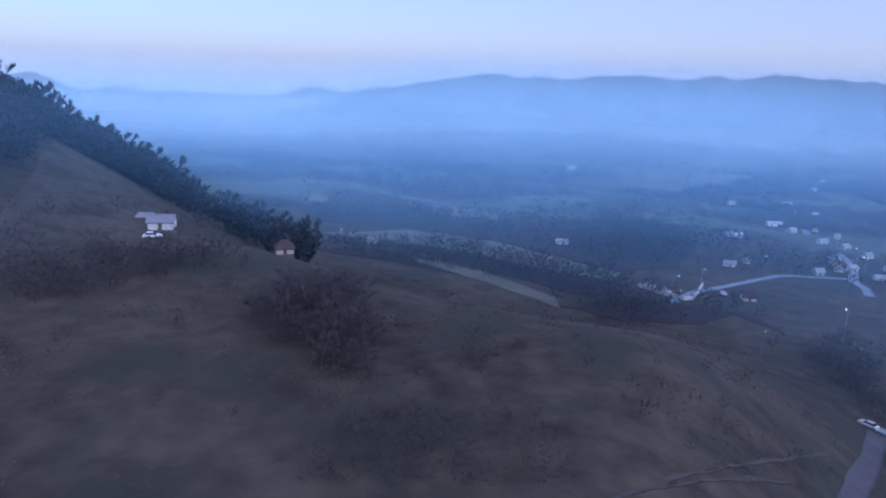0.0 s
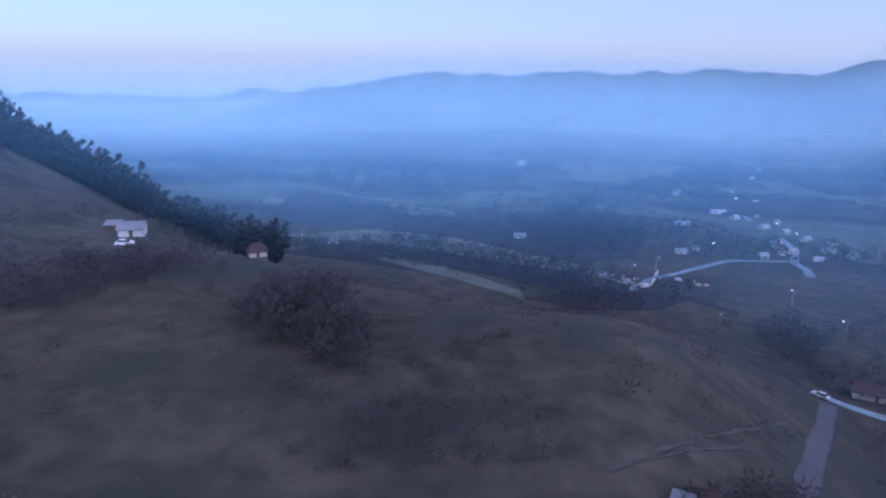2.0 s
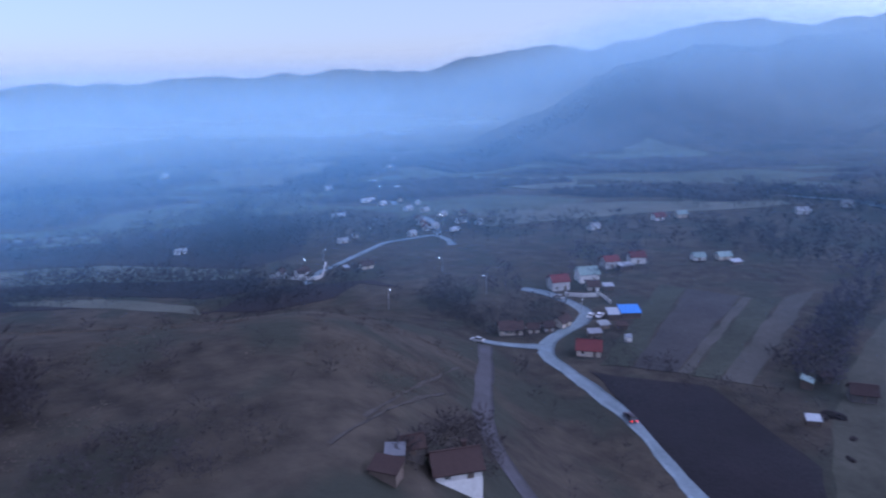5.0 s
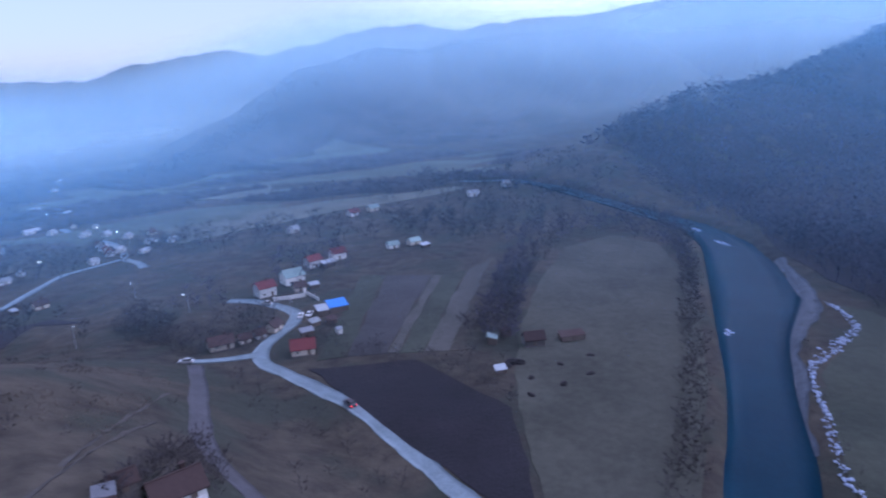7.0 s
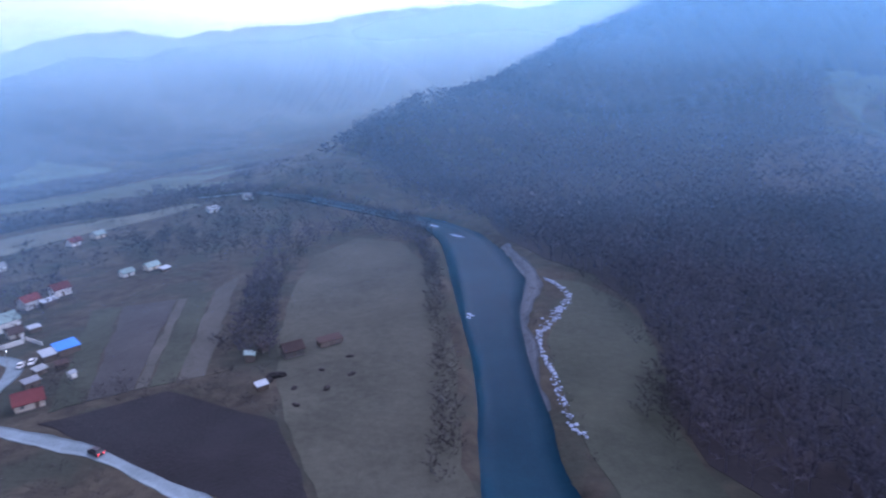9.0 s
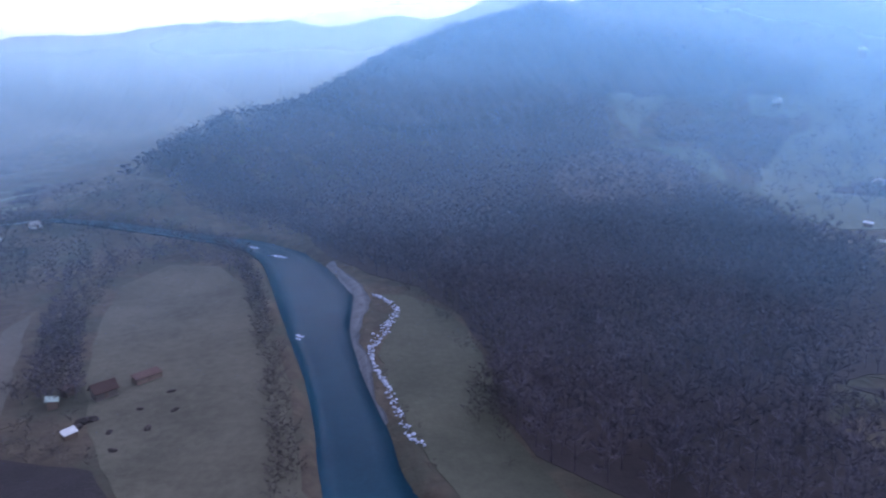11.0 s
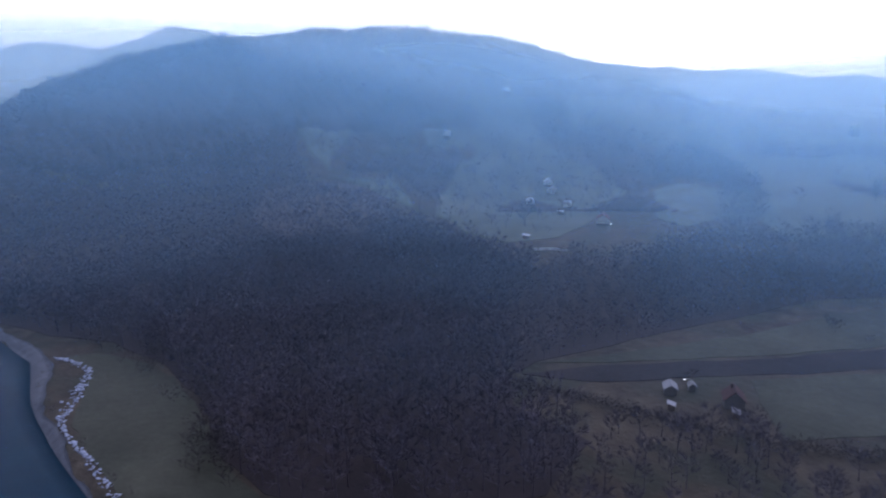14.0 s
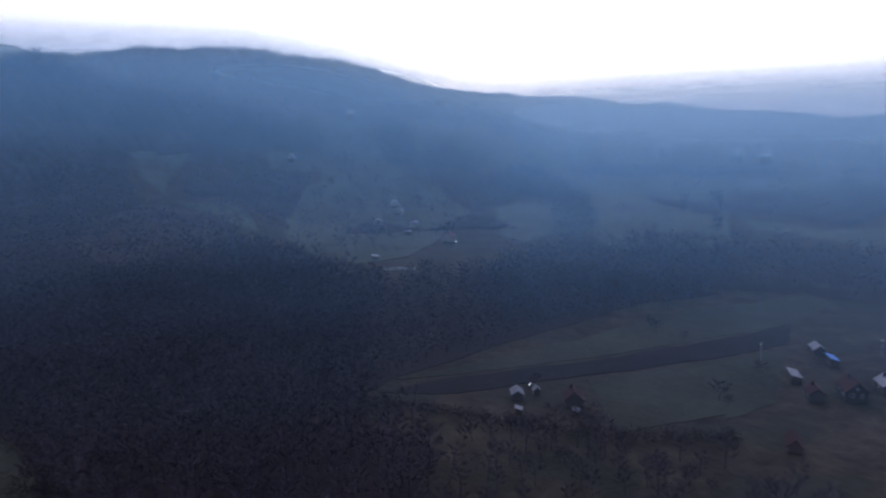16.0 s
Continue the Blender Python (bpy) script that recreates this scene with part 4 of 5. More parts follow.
plant("wood", sow(rng, ((-75.8, 139.2), (-67.6, 144.2), (-62.5, 153.7), (-48.2, 155.2), (-38.2, 155.6), (-39.9, 142.3), (-52.7, 136.8), (-60.7, 130.9), (-66.7, 123.6)), 3.0, 0.1), shrub_kinds, M["bush"], "dense dark hedge bank below the pasture", rng, (0.9, 1.7))
plant("wood", sow(rng, ((-92.5, 167.7), (-83.4, 174.9), (-73.4, 183.4), (-70.3, 176.6), (-80.7, 169.6), (-90.2, 163.8)), 2.6, 0.2), shrub_kinds, M["bush"], "hedge row on a pasture terrace", rng, (0.6, 1.1))
plant("wood", sow(rng, ((-73.7, 156.2), (-63.5, 161.6), (-56.7, 174.4), (-55.1, 170.2), (-63.0, 160.2), (-72.3, 153.6)), 2.6, 0.4), shrub_kinds, M["bush"], "thin hedge row on a pasture terrace", rng, (0.4, 0.8))
plant("wood", sow(rng, ((-79.0, 147.8), (-71.5, 150.6), (-74.9, 157.3), (-81.8, 154.9)), 2.6, 0.1), shrub_kinds, M["bush"], "dark bushes on the pasture", rng, (0.8, 1.4))
plant("wood", sow(rng, ((-19.8, 126.6), (-19.0, 137.6), (-14.6, 152.2), (-4.6, 153.5), (1.2, 128.4), (4.1, 115.1), (-0.1, 108.8), (-8.0, 112.2), (-14.0, 118.7)), 1.9, 0.1), shrub_kinds, M["bush"], "dark undergrowth of the hillside thicket", rng, (0.6, 1.3))
plant("wood", sow(rng, ((-4.2, 80.9), (3.3, 91.0), (15.9, 95.6), (27.1, 94.1), (32.0, 83.6), (27.5, 75.5), (12.4, 74.7), (-0.4, 74.0)), 1.5, 0.25), shrub_kinds, M["bush"], "low dark scrub in the hollow of the meadow hill", rng, (0.2, 0.55))
plant("wood", sow(rng, ((137.2, 169.4), (157.3, 174.0), (160.1, 156.6), (152.5, 142.9), (133.6, 138.6), (125.2, 142.2), (124.0, 151.1)), 3.0, 0.25), shrub_kinds, M["bush"], "dark garden scrub round the cottages", rng, (0.6, 1.3))
plant("wood", sow(rng, ((179.6, 208.3), (177.1, 182.1), (168.0, 170.0), (153.6, 179.2), (150.7, 195.1)), 5.0, 0.25), near_kinds, M["twig"], "leafless trees behind the road cottages", rng, (0.35, 0.6))
plant("wood", sow(rng, ((143.3, 126.3), (163.0, 130.9), (154.9, 109.2), (146.6, 91.9), (140.2, 98.8), (132.9, 113.1)), 2.6, 0.4), shrub_kinds, M["bush"], "dark bushes along the ploughed field", rng, (0.5, 1.0))
plant("wood", sow(rng, ((177.6, 85.3), (252.9, 108.0), (273.1, 101.9), (222.9, 86.3), (185.6, 74.5), (161.6, 65.8), (156.7, 73.2)), 3.2, 0.15), near_kinds, M["twig"], "dark tree belt between strips and hay meadow", rng, (0.35, 0.6))
plant("wood", sow(rng, ((139.6, 102.2), (151.1, 87.4), (146.1, 71.1), (135.0, 55.6), (130.9, 53.7), (138.2, 70.2), (142.8, 89.5)), 2.4, 0.35), shrub_kinds, M["bush"], "tangled scrub edging the ploughed field", rng, (0.5, 0.9))
plant("wood", sow(rng, ((224.7, 210.7), (253.8, 192.4), (209.5, 158.9), (189.0, 162.8), (194.4, 186.0)), 5.5, 0.4), near_kinds, M["twig"], "leafless garden trees among the red-roofed houses", rng, (0.4, 0.7))
plant("wood", sow(rng, ((116.1, 132.3), (119.9, 118.4), (104.4, 76.6), (97.2, 60.5), (90.4, 67.8), (95.1, 87.9), (103.0, 113.8)), 3.0, 0.5), shrub_kinds, M["bush"], "dark rough scrub between track and road", rng, (0.3, 0.7))
plant("wood", sow(rng, ((209.0, 328.1), (251.5, 288.9), (222.5, 256.4), (185.7, 293.1)), 6.0, 0.25), near_kinds, M["canopy"], "leafless trees between village and meadows", rng, (0.4, 0.7))
plant("wood", sow(rng, ((308.3, 198.2), (340.6, 122.6), (308.7, 95.0), (271.2, 129.4), (263.7, 175.9)), 6.5, 0.2), near_kinds, M["canopy"], "dark leafless trees beyond the field strips", rng, (0.45, 0.8))
plant("wood", sow(rng, ((122.7, 441.3), (177.6, 372.8), (199.0, 318.4), (176.0, 283.3), (142.8, 298.1), (109.3, 304.0), (93.2, 346.7)), 6.0, 0.1), far_kinds, M["canopy"], "dark wood west of the village", rng, (0.5, 0.85))

plant("wood", sow(rng, ((40.2, 67.4), (47.5, 69.9), (57.5, 71.8), (58.4, 69.1), (69.8, 81.1), (68.8, 85.8), (60.6, 84.5), (49.4, 77.6), (40.7, 70.6)), 1.7, 0.15), shrub_kinds, M["bush"], "dense dark bushes closing round the whitewashed house", rng, (0.5, 1.1))

plant("wood", sow(rng, ((144.8, -31.5), (157.2, -38.2), (155.4, -45.6), (134.7, -41.7), (128.4, -36.3), (131.3, -30.3)), 3.0, 0.1), near_kinds, M["bush"], "dark clump of leafless trees at the meadow edge", rng, (0.4, 0.65))
plant("wood", sow(rng, ((178.1, -40.9), (184.6, -52.5), (172.4, -51.6), (170.3, -41.6)), 3.2, 0.1), near_kinds, M["bush"], "leafless trees jutting from the wood into the meadow", rng, (0.35, 0.6))
plant("wood", sow(rng, ((227.9, -35.2), (227.3, -47.5), (211.0, -44.9), (212.8, -34.5)), 2.6, 0.1), shrub_kinds, M["bush"], "dark scrub at the head of the river meadow", rng, (0.6, 1.2))

# pines on the hill by the white farmhouse
pines = ((-185, 205),) + ((-104.4, 191.6), (-105.3, 209.7), (-116.4, 241.9), (-105.2, 239.4), (-88.4, 242.5), (-74.6, 246.1), (-79.3, 307.2), (-61.9, 308.6)) + ((-32, 198), (-24, 212), (-30, 240), (-130, 330), (-215, 330))
plant("wood", sow(rng, pines, 4.8), pine_kinds, M["needle"], "dark pine wood on the hill flank", rng, (0.95, 1.4))


# tussocks of bleached grass on the meadow hill
def tussock(rng, high, blades):
    pieces = []
    for k in range(blades):
        a, lean = rng.uniform(0, 6.28), rng.uniform(0.2, 0.9) * high
        foot = rng.normal(0, 0.22 * high, 2)
        side = 0.09 * high
        tip = (foot[0] + lean * math.cos(a), foot[1] + lean * math.sin(a), high * rng.uniform(0.6, 1.0))
        pieces.append(([(foot[0] - side * math.sin(a), foot[1] + side * math.cos(a), -0.05), (foot[0] + side * math.sin(a), foot[1] - side * math.cos(a), -0.05), tip], [(0, 1, 2)]))
    return gather(pieces)


tussocks = [tussock(rng, h, 11) for h in (0.34, 0.48, 0.28)]
tx, ty = sow(rng, ((-65.0, 121.1), (-42.5, 139.7), (-20.6, 157.2), (11.5, 260.8), (58.4, 223.9), (102.2, 210.7), (120.3, 185.8), (101.0, 128.1), (51.2, 83.7), (20.1, 74.0), (-17.3, 72.2), (-35.4, 72.3)), 0.95, 0.35)
thick = np.sin(tx / 9.0 + 1.7 * np.sin(ty / 13.0)) + np.sin(ty / 5.0 + 1.1 * np.sin(tx / 7.0)) + 0.7 * np.sin((tx - ty) / 3.1) > 0.8
plant("dry_grass", (tx[thick], ty[thick]), tussocks, M["straw"], "bleached tussocks of dry grass on the meadow hill", rng, (0.6, 1.3), "grass")

# single trees and bushes that stand apart
def make_tree(kind, rng, tall, wide, label, limbs=10, twigs=110, blade=0.13, low=0.22, bush=False):
    (tv, tf), (cv, cf) = bare_tree(rng, tall, wide, limbs, twigs, blade, 5, low)
    root = new(kind)
    mesh_object("trunk", tv, tf, M["bark"], root)
    mesh_object("crown", cv, cf, M["bush"], root)
    return tagged(root, label, "bush" if bush else "tree")


def scatter(models, spots, rng, scale, group):
    for k, (x, y) in enumerate(spots):
        s = rng.uniform(*scale)
        m = pose(x, y, float(land(x, y)) - 0.05, 0, 0, rng.uniform(0, 360)) @ Matrix.Diagonal((s, s, s * rng.uniform(0.9, 1.15), 1))
        model = models[k % len(models)]
        if not model.get("used"):
            model["used"] = 1
            model.matrix_basis = m
            tagged(model, group=group)
        else:
            copy = copy_thing(model, pose(0, 0, 0))
            copy.matrix_basis = m
            tagged(copy, group=group)


clump = [make_tree("tree", rng, h, w, "leafless dark tree in a hillside thicket", 12, 300, 0.07, 0.1) for h, w in ((8, 3.4), (9.5, 3.6), (7, 3.2))]
spots = sow(rng, ((-18.4, 119), (-18.8, 130.9), (-10.1, 137.6), (-0.7, 134.3), (3.7, 118.4), (5.8, 104.7), (0.4, 98.7), (-6.8, 106.4)), 3.6, 0.1)
scatter(clump, list(zip(*spots))[:60], rng, (0.6, 1.0), "hillside thicket")
hedge_trees = [make_tree("tree", rng, h, w, "leafless tree in the hedge below the farmhouse", 11, 240, 0.065, 0.15) for h, w in ((7, 2.8), (8.5, 3.2))]
spots = sow(rng, ((-68.9, 131), (-57.6, 140.4), (-43.8, 149.3), (-33.4, 164.3), (-25.8, 160.8), (-30.8, 146.3), (-48.3, 132.2), (-64, 122.8)), 4.4, 0.2)
scatter(hedge_trees, list(zip(*spots))[:70], rng, (0.5, 0.95), "trees of the farm hedge")
scatter(hedge_trees, list(((173.1, 81.1), (171, 77.9), (176.1, 77.5), (181.7, 81.9), (168.1, 83), (184.9, 79.1), (177.4, 84.7), (191.2, 78.4), (171.2, 86.5))), rng, (0.7, 1.0), "trees round the meadow farmstead")
plant("hedge", sow(rng, ((-64.6, 130.9), (-58.3, 134.8), (-48.6, 142.8), (-40, 161.3), (-36.9, 154.3), (-46.8, 137.6), (-56.2, 129.8), (-62.9, 127.3)), 2.0), shrub_kinds, M["bush"], "dark overgrown hedge below the farmhouse", rng, (0.6, 1.2), "hedge")
orchard = [make_tree("tree", rng, h, w, "small leafless orchard tree on the pasture", 9, 150, 0.06, 0.2) for h, w in ((5, 2.2), (6, 2.6))]
spots = sow(rng, ((-97.4, 179.6), (-89.9, 197.8), (-81.9, 222.8), (-63.7, 242.6), (-35.8, 183.3), (-49.1, 147.7), (-76, 143)), 9.5, 0.45)
scatter(orchard, list(zip(*spots))[:50], rng, (0.6, 1.2), "orchard trees")
shrubs = [make_tree("bush", rng, h, w, "low leafless bush on the dry meadow", 9, 150, 0.045, 0.04, True) for h, w in ((2.2, 1.4), (3.0, 1.8), (1.6, 1.3))]
spots = sow(rng, ((-51.2, 113.8), (-22.9, 126.4), (5.1, 154.5), (60.9, 226.6), (111.7, 207.1), (97.4, 148.3), (87.7, 114.8), (66.1, 92.8), (-27, 71.7), (-45.5, 94.7)), 7.5, 0.62)
scatter(shrubs, list(zip(*spots))[:110], rng, (0.5, 1.25), "meadow bushes")
spots = sow(rng, ((12.8, 117.7), (25.3, 123.4), (26.2, 113.7), (20, 105.5), (13.7, 107.2)), 3.2, 0.3)
scatter(shrubs, list(zip(*spots))[:24], rng, (0.9, 1.5), "meadow bushes")
spots = sow(rng, ((-1.6, 85.8), (14.4, 94.1), (17.8, 82.7), (19.2, 73.5), (-1.9, 72.6)), 2.6, 0.25)
scatter(shrubs, list(zip(*spots))[:120], rng, (0.8, 1.3), "meadow bushes")
spots = sow(rng, ((62.5, 84), (76.2, 93), (65.1, 81.5), (57.8, 78)), 2.6, 0.2)
scatter(shrubs, list(zip(*spots))[:20], rng, (0.8, 1.4), "bushes behind the hillside house")
lone = [make_tree("tree", rng, h, w, "lone leafless tree on the open field", 11, 240, 0.07, 0.2) for h, w in ((7, 2.8), (5.5, 2.4))]
scatter(lone, [(78.3, -223.6), (90.2, -226.6), (93.5, -229), (47.7, -182), (51, -183.5), (47.1, -206.5), (150, 190), (124, 205), (118, 196), (131, 186), (98, -160), (84, -160), (72, -149)], rng, (0.6, 1.0), "field trees")
poplars = [make_tree("tree", rng, 15, 1.7, "tall slender poplar on misty pasture", 14, 220, 0.2, 0.1), make_tree("tree", rng, 12, 3.4, "broad leafless tree on misty pasture", 14, 240, 0.2, 0.1)]
scatter(poplars, [(180.5, -464.4), (176.2, -506.2), (168, -500), (140, -420)], rng, (0.9, 1.05), "pasture trees")


# ---------------------------------------------------------------- houses and farm buildings
def part(name, bm, mat, parent, label=""):
    me = bpy.data.meshes.new(name)
    bm.normal_update()
    bm.to_mesh(me)
    bm.free()
    me.materials.append(mat)
    ob = new(name, me)
    ob.parent = parent
    if label:
        tagged(ob, label)
    return ob


def box(bm, x, y, z, sx, sy, sz, bevel=0.0):
    """A block with its base centre at x, y, z."""
    r = bmesh.ops.create_cube(bm, size=1, matrix=Matrix.Translation((x, y, z + sz / 2)) @ Matrix.Diagonal((sx, sy, sz, 1)))
    if bevel:
        edges = {e for v in r["verts"] for e in v.link_edges}
        bmesh.ops.bevel(bm, geom=list(edges), offset=bevel, segments=1, affect="EDGES")
    return bm


def window(parent, x, y, z, face, w=0.9, h=1.1):
    """face: +1 front (-y side), -1 back, 2 and -2 gable ends."""
    along = abs(face) == 1
    s = 1 if face > 0 else -1
    fr = bmesh.new()
    for dx, dz, ww, hh in ((-w / 2, 0, 0.09, h), (w / 2, 0, 0.09, h), (0, h - 0.09, w, 0.09), (0, 0, w + 0.2, 0.09), (0, 0, 0.06, h)):
        if along:
            box(fr, x + dx, y - s * 0.03, z + dz, ww, 0.09, hh)
        else:
            box(fr, x + s * 0.03, y + dx, z + dz, 0.09, ww, hh)
    ob = part("window", fr, M["white"], parent)
    pn = bmesh.new()
    if along:
        box(pn, x, y - s * 0.012, z + 0.05, w, 0.03, h - 0.1)
    else:
        box(pn, x + s * 0.012, y, z + 0.05, 0.03, w, h - 0.1)
    part("pane", pn, M["dark"], ob)


SIZE, HEIGHT = 0.7, 0.82


def house(x, y, yaw, w, d, wall_h, roof_h, wall, roof, label, hip=0.0, chimney=True, kind="house", openings=True, group="", over=0.45, z=None, foot="sooty_wall"):
    """A building w long and d deep under a pitched roof whose ridge runs along w."""
    w, d, wall_h, roof_h = w * SIZE, d * SIZE, wall_h * HEIGHT, roof_h * HEIGHT * 0.85
    c, s = math.cos(radians(yaw)), math.sin(radians(yaw))
    px = [x + c * a - s * b for a in (-w / 2, 0, w / 2) for b in (-d / 2, d / 2)]
    py = [y + s * a + c * b for a in (-w / 2, 0, w / 2) for b in (-d / 2, d / 2)]
    hs = land(np.array(px), np.array(py))
    base = 0.35 * float(hs.mean()) + 0.65 * float(hs.max()) if z is None else z
    deep = base - float(hs.min()) + 0.5
    root = new(kind)
    root.matrix_basis = pose(x, y, base, 0, 0, yaw)
    tagged(root, label, kind.replace("_", " "), group)
    bm = bmesh.new()
    top = roof_h
    cut = w / 2 * hip
    lo = [bm.verts.new((a * w / 2, b * d / 2, 0)) for a, b in ((-1, -1), (1, -1), (1, 1), (-1, 1))]
    up = [bm.verts.new((a * w / 2, b * d / 2, wall_h)) for a, b in ((-1, -1), (1, -1), (1, 1), (-1, 1))]
    r0, r1 = bm.verts.new((-w / 2 + cut, 0, wall_h + top)), bm.verts.new((w / 2 - cut, 0, wall_h + top))
    for i in range(4):
        bm.faces.new((lo[i], lo[(i + 1) % 4], up[(i + 1) % 4], up[i]))
    bm.faces.new((up[0], up[1], r1, r0))
    bm.faces.new((up[2], up[3], r0, r1))
    bm.faces.new((up[1], up[2], r1))
    bm.faces.new((up[3], up[0], r0))
    bm.faces.new(lo[::-1])
    part("wall", bm, M[wall], root)
    bm = box(bmesh.new(), 0, 0, -deep, w + 0.16, d + 0.16, deep + 0.35)
    part("plinth", bm, M[foot], root, "rendered plinth")
    # roof: slabs with eaves
    t = 0.2
    slope = top / (d / 2)
    ex, ey = w / 2 + over, d / 2 + over
    ez = wall_h - over * slope + 0.05
    bm = bmesh.new()
    rise = wall_h + top + 0.05
    rx = w / 2 - cut if hip else ex
    for k in (-1, 1):
        pts = [(-ex, k * ey, ez), (ex, k * ey, ez), (rx, 0, rise), (-rx, 0, rise)]
        a = [bm.verts.new(p) for p in pts]
        b = [bm.verts.new((p[0], p[1], p[2] + t)) for p in pts]
        for i in range(4):
            bm.faces.new((a[i], a[(i + 1) % 4], b[(i + 1) % 4], b[i]))
        bm.faces.new(b)
        bm.faces.new(a[::-1])
    if hip:
        for k in (-1, 1):
            pts = [(k * ex, -ey, ez), (k * ex, ey, ez), (k * rx, 0, rise)]
            a = [bm.verts.new(p) for p in pts]
            b = [bm.verts.new((p[0], p[1], p[2] + t)) for p in pts]
            for i in range(3):
                bm.faces.new((a[i], a[(i + 1) % 3], b[(i + 1) % 3], b[i]))
            bm.faces.new(b)
            bm.faces.new(a[::-1])
    bmesh.ops.recalc_face_normals(bm, faces=bm.faces)
    rf = part("roof", bm, M[roof], root)
    part("ridge_cap", box(bmesh.new(), 0, 0, rise + t - 0.08, 2 * rx, 0.32, 0.16, 0.05), M[roof], rf)
    if chimney:
        bm = box(bmesh.new(), w * 0.22, d * 0.12, wall_h + top * 0.45, 0.6, 0.6, top * 0.55 + 0.9, 0.04)
        box(bm, w * 0.22, d * 0.12, wall_h + top + 0.85, 0.78, 0.78, 0.14)
        part("chimney", bm, M["brown_roof"], rf, "brick chimney stack")
    if openings:
        n = max(1, int(w / 3.2))
        sill = 0.95 if wall_h > 2 else 0.6
        hh = min(1.1, wall_h - sill - 0.3)
        for side in (1, -1):
            for i in range(n):
                wx = (i + 0.5) / n * w - w / 2
                if side == 1 and i == n // 2:
                    bm = box(bmesh.new(), wx, -d / 2 - 0.02, 0.05, 0.95, 0.1, min(2.05, wall_h - 0.15), 0.02)
                    dr = part("door", bm, M["wood"], root, "weathered wooden door")
                    part("handle", box(bmesh.new(), wx + 0.36, -d / 2 - 0.1, 1.0, 0.05, 0.06, 0.14), M["metal"], dr, "steel handle")
                else:
                    window(root, wx, -side * d / 2, sill, side, 0.9, hh)
        if d > 5 and not hip:
            for side in (2, -2):
                for j in (-1, 1):
                    window(root, (1 if side > 0 else -1) * w / 2, j * d * 0.22, sill, side, 0.8, hh)
                if top > 2.2:
                    window(root, (1 if side > 0 else -1) * w / 2, 0, wall_h + 0.35, side, 0.7, 0.8)
    return root


def shed(x, y, yaw, w, d, h, roof, label, wall="wood", fall=0.5, group=""):
    """A lean-to: boarded walls, corner posts and one sloping sheet roof."""
    w, d, h = w * SIZE, d * SIZE, h * 0.9
    hs = float(land(x, y))
    root = new("shed")
    root.matrix_basis = pose(x, y, hs - 0.05, 0, 0, yaw)
    tagged(root, label, "shed", group)
    bm = bmesh.new()
    lo = [bm.verts.new((a * w / 2, b * d / 2, -0.3)) for a, b in ((-1, -1), (1, -1), (1, 1), (-1, 1))]
    up = [bm.verts.new((a * w / 2, b * d / 2, h - fall * (b < 0))) for a, b in ((-1, -1), (1, -1), (1, 1), (-1, 1))]
    for i in range(4):
        bm.faces.new((lo[i], lo[(i + 1) % 4], up[(i + 1) % 4], up[i]))
    bm.faces.new(up)
    bm.faces.new(lo[::-1])
    part("wall", bm, M[wall], root)
    for a in (-1, 1):
        for b in (-1, 1):
            part("post", box(bmesh.new(), a * w / 2, b * d / 2, -0.3, 0.16, 0.16, h + 0.3 - fall * (b < 0)), M["wood"], root)
    bm = bmesh.new()
    k = fall / d
    pts = [(a * (w / 2 + 0.3), b * (d / 2 + 0.35), h - fall / 2 + b * k * (d / 2 + 0.35) + 0.04) for a, b in ((-1, -1), (1, -1), (1, 1), (-1, 1))]
    a = [bm.verts.new(p) for p in pts]
    b = [bm.verts.new((p[0], p[1], p[2] + 0.12)) for p in pts]
    for i in range(4):
        bm.faces.new((a[i], a[(i + 1) % 4], b[(i + 1) % 4], b[i]))
    bm.faces.new(b)
    bm.faces.new(a[::-1])
    part("roof", bm, M[roof], root)
    part("door", box(bmesh.new(), 0, -d / 2 - 0.03, -0.1, 0.9, 0.08, h - fall - 0.25), M["wood"], root, "boarded door")
    return root


def wall_line(points, high, thick, mat, label, name="boundary_wall"):
    """A garden wall: panels between square piers along a line."""
    line = smooth_line(points, 3.0) if len(points) > 2 else np.array([np.array(points[0]) + (np.array(points[1]) - np.array(points[0])) * i / 6 for i in range(7)])
    root = new(name)
    x0, y0 = line[0, :2]
    z0 = float(land(x0, y0))
    root.matrix_basis = pose(x0, y0, z0)
    tagged(root, label, "wall")
    for i, (a, b) in enumerate(zip(line[:-1], line[1:])):
        for q in ([a] if i < len(line) - 2 else [a, b]):
            part("pier", box(bmesh.new(), q[0] - x0, q[1] - y0, float(land(q[0], q[1])) - z0 - 0.3, thick * 1.7, thick * 1.7, high + 0.5, 0.03), M[mat], root)
        za, zb = float(land(a[0], a[1])) - z0, float(land(b[0], b[1])) - z0
        d = np.array([b[0] - a[0], b[1] - a[1]])
        n = np.array([-d[1], d[0]]) / np.hypot(*d) * thick / 2
        bm = bmesh.new()
        v = [bm.verts.new((p[0] - x0 + s * n[0], p[1] - y0 + s * n[1], z + e)) for p, z in ((a, za), (b, zb)) for s in (-1, 1) for e in (-0.3, high)]
        for f in ((0, 1, 3, 2), (4, 6, 7, 5), (0, 4, 5, 1), (2, 3, 7, 6), (1, 5, 7, 3), (0, 2, 6, 4)):
            bm.faces.new([v[i] for i in f])
        bmesh.ops.recalc_face_normals(bm, faces=bm.faces)
        part("panel", bm, M[mat], root)
    return root


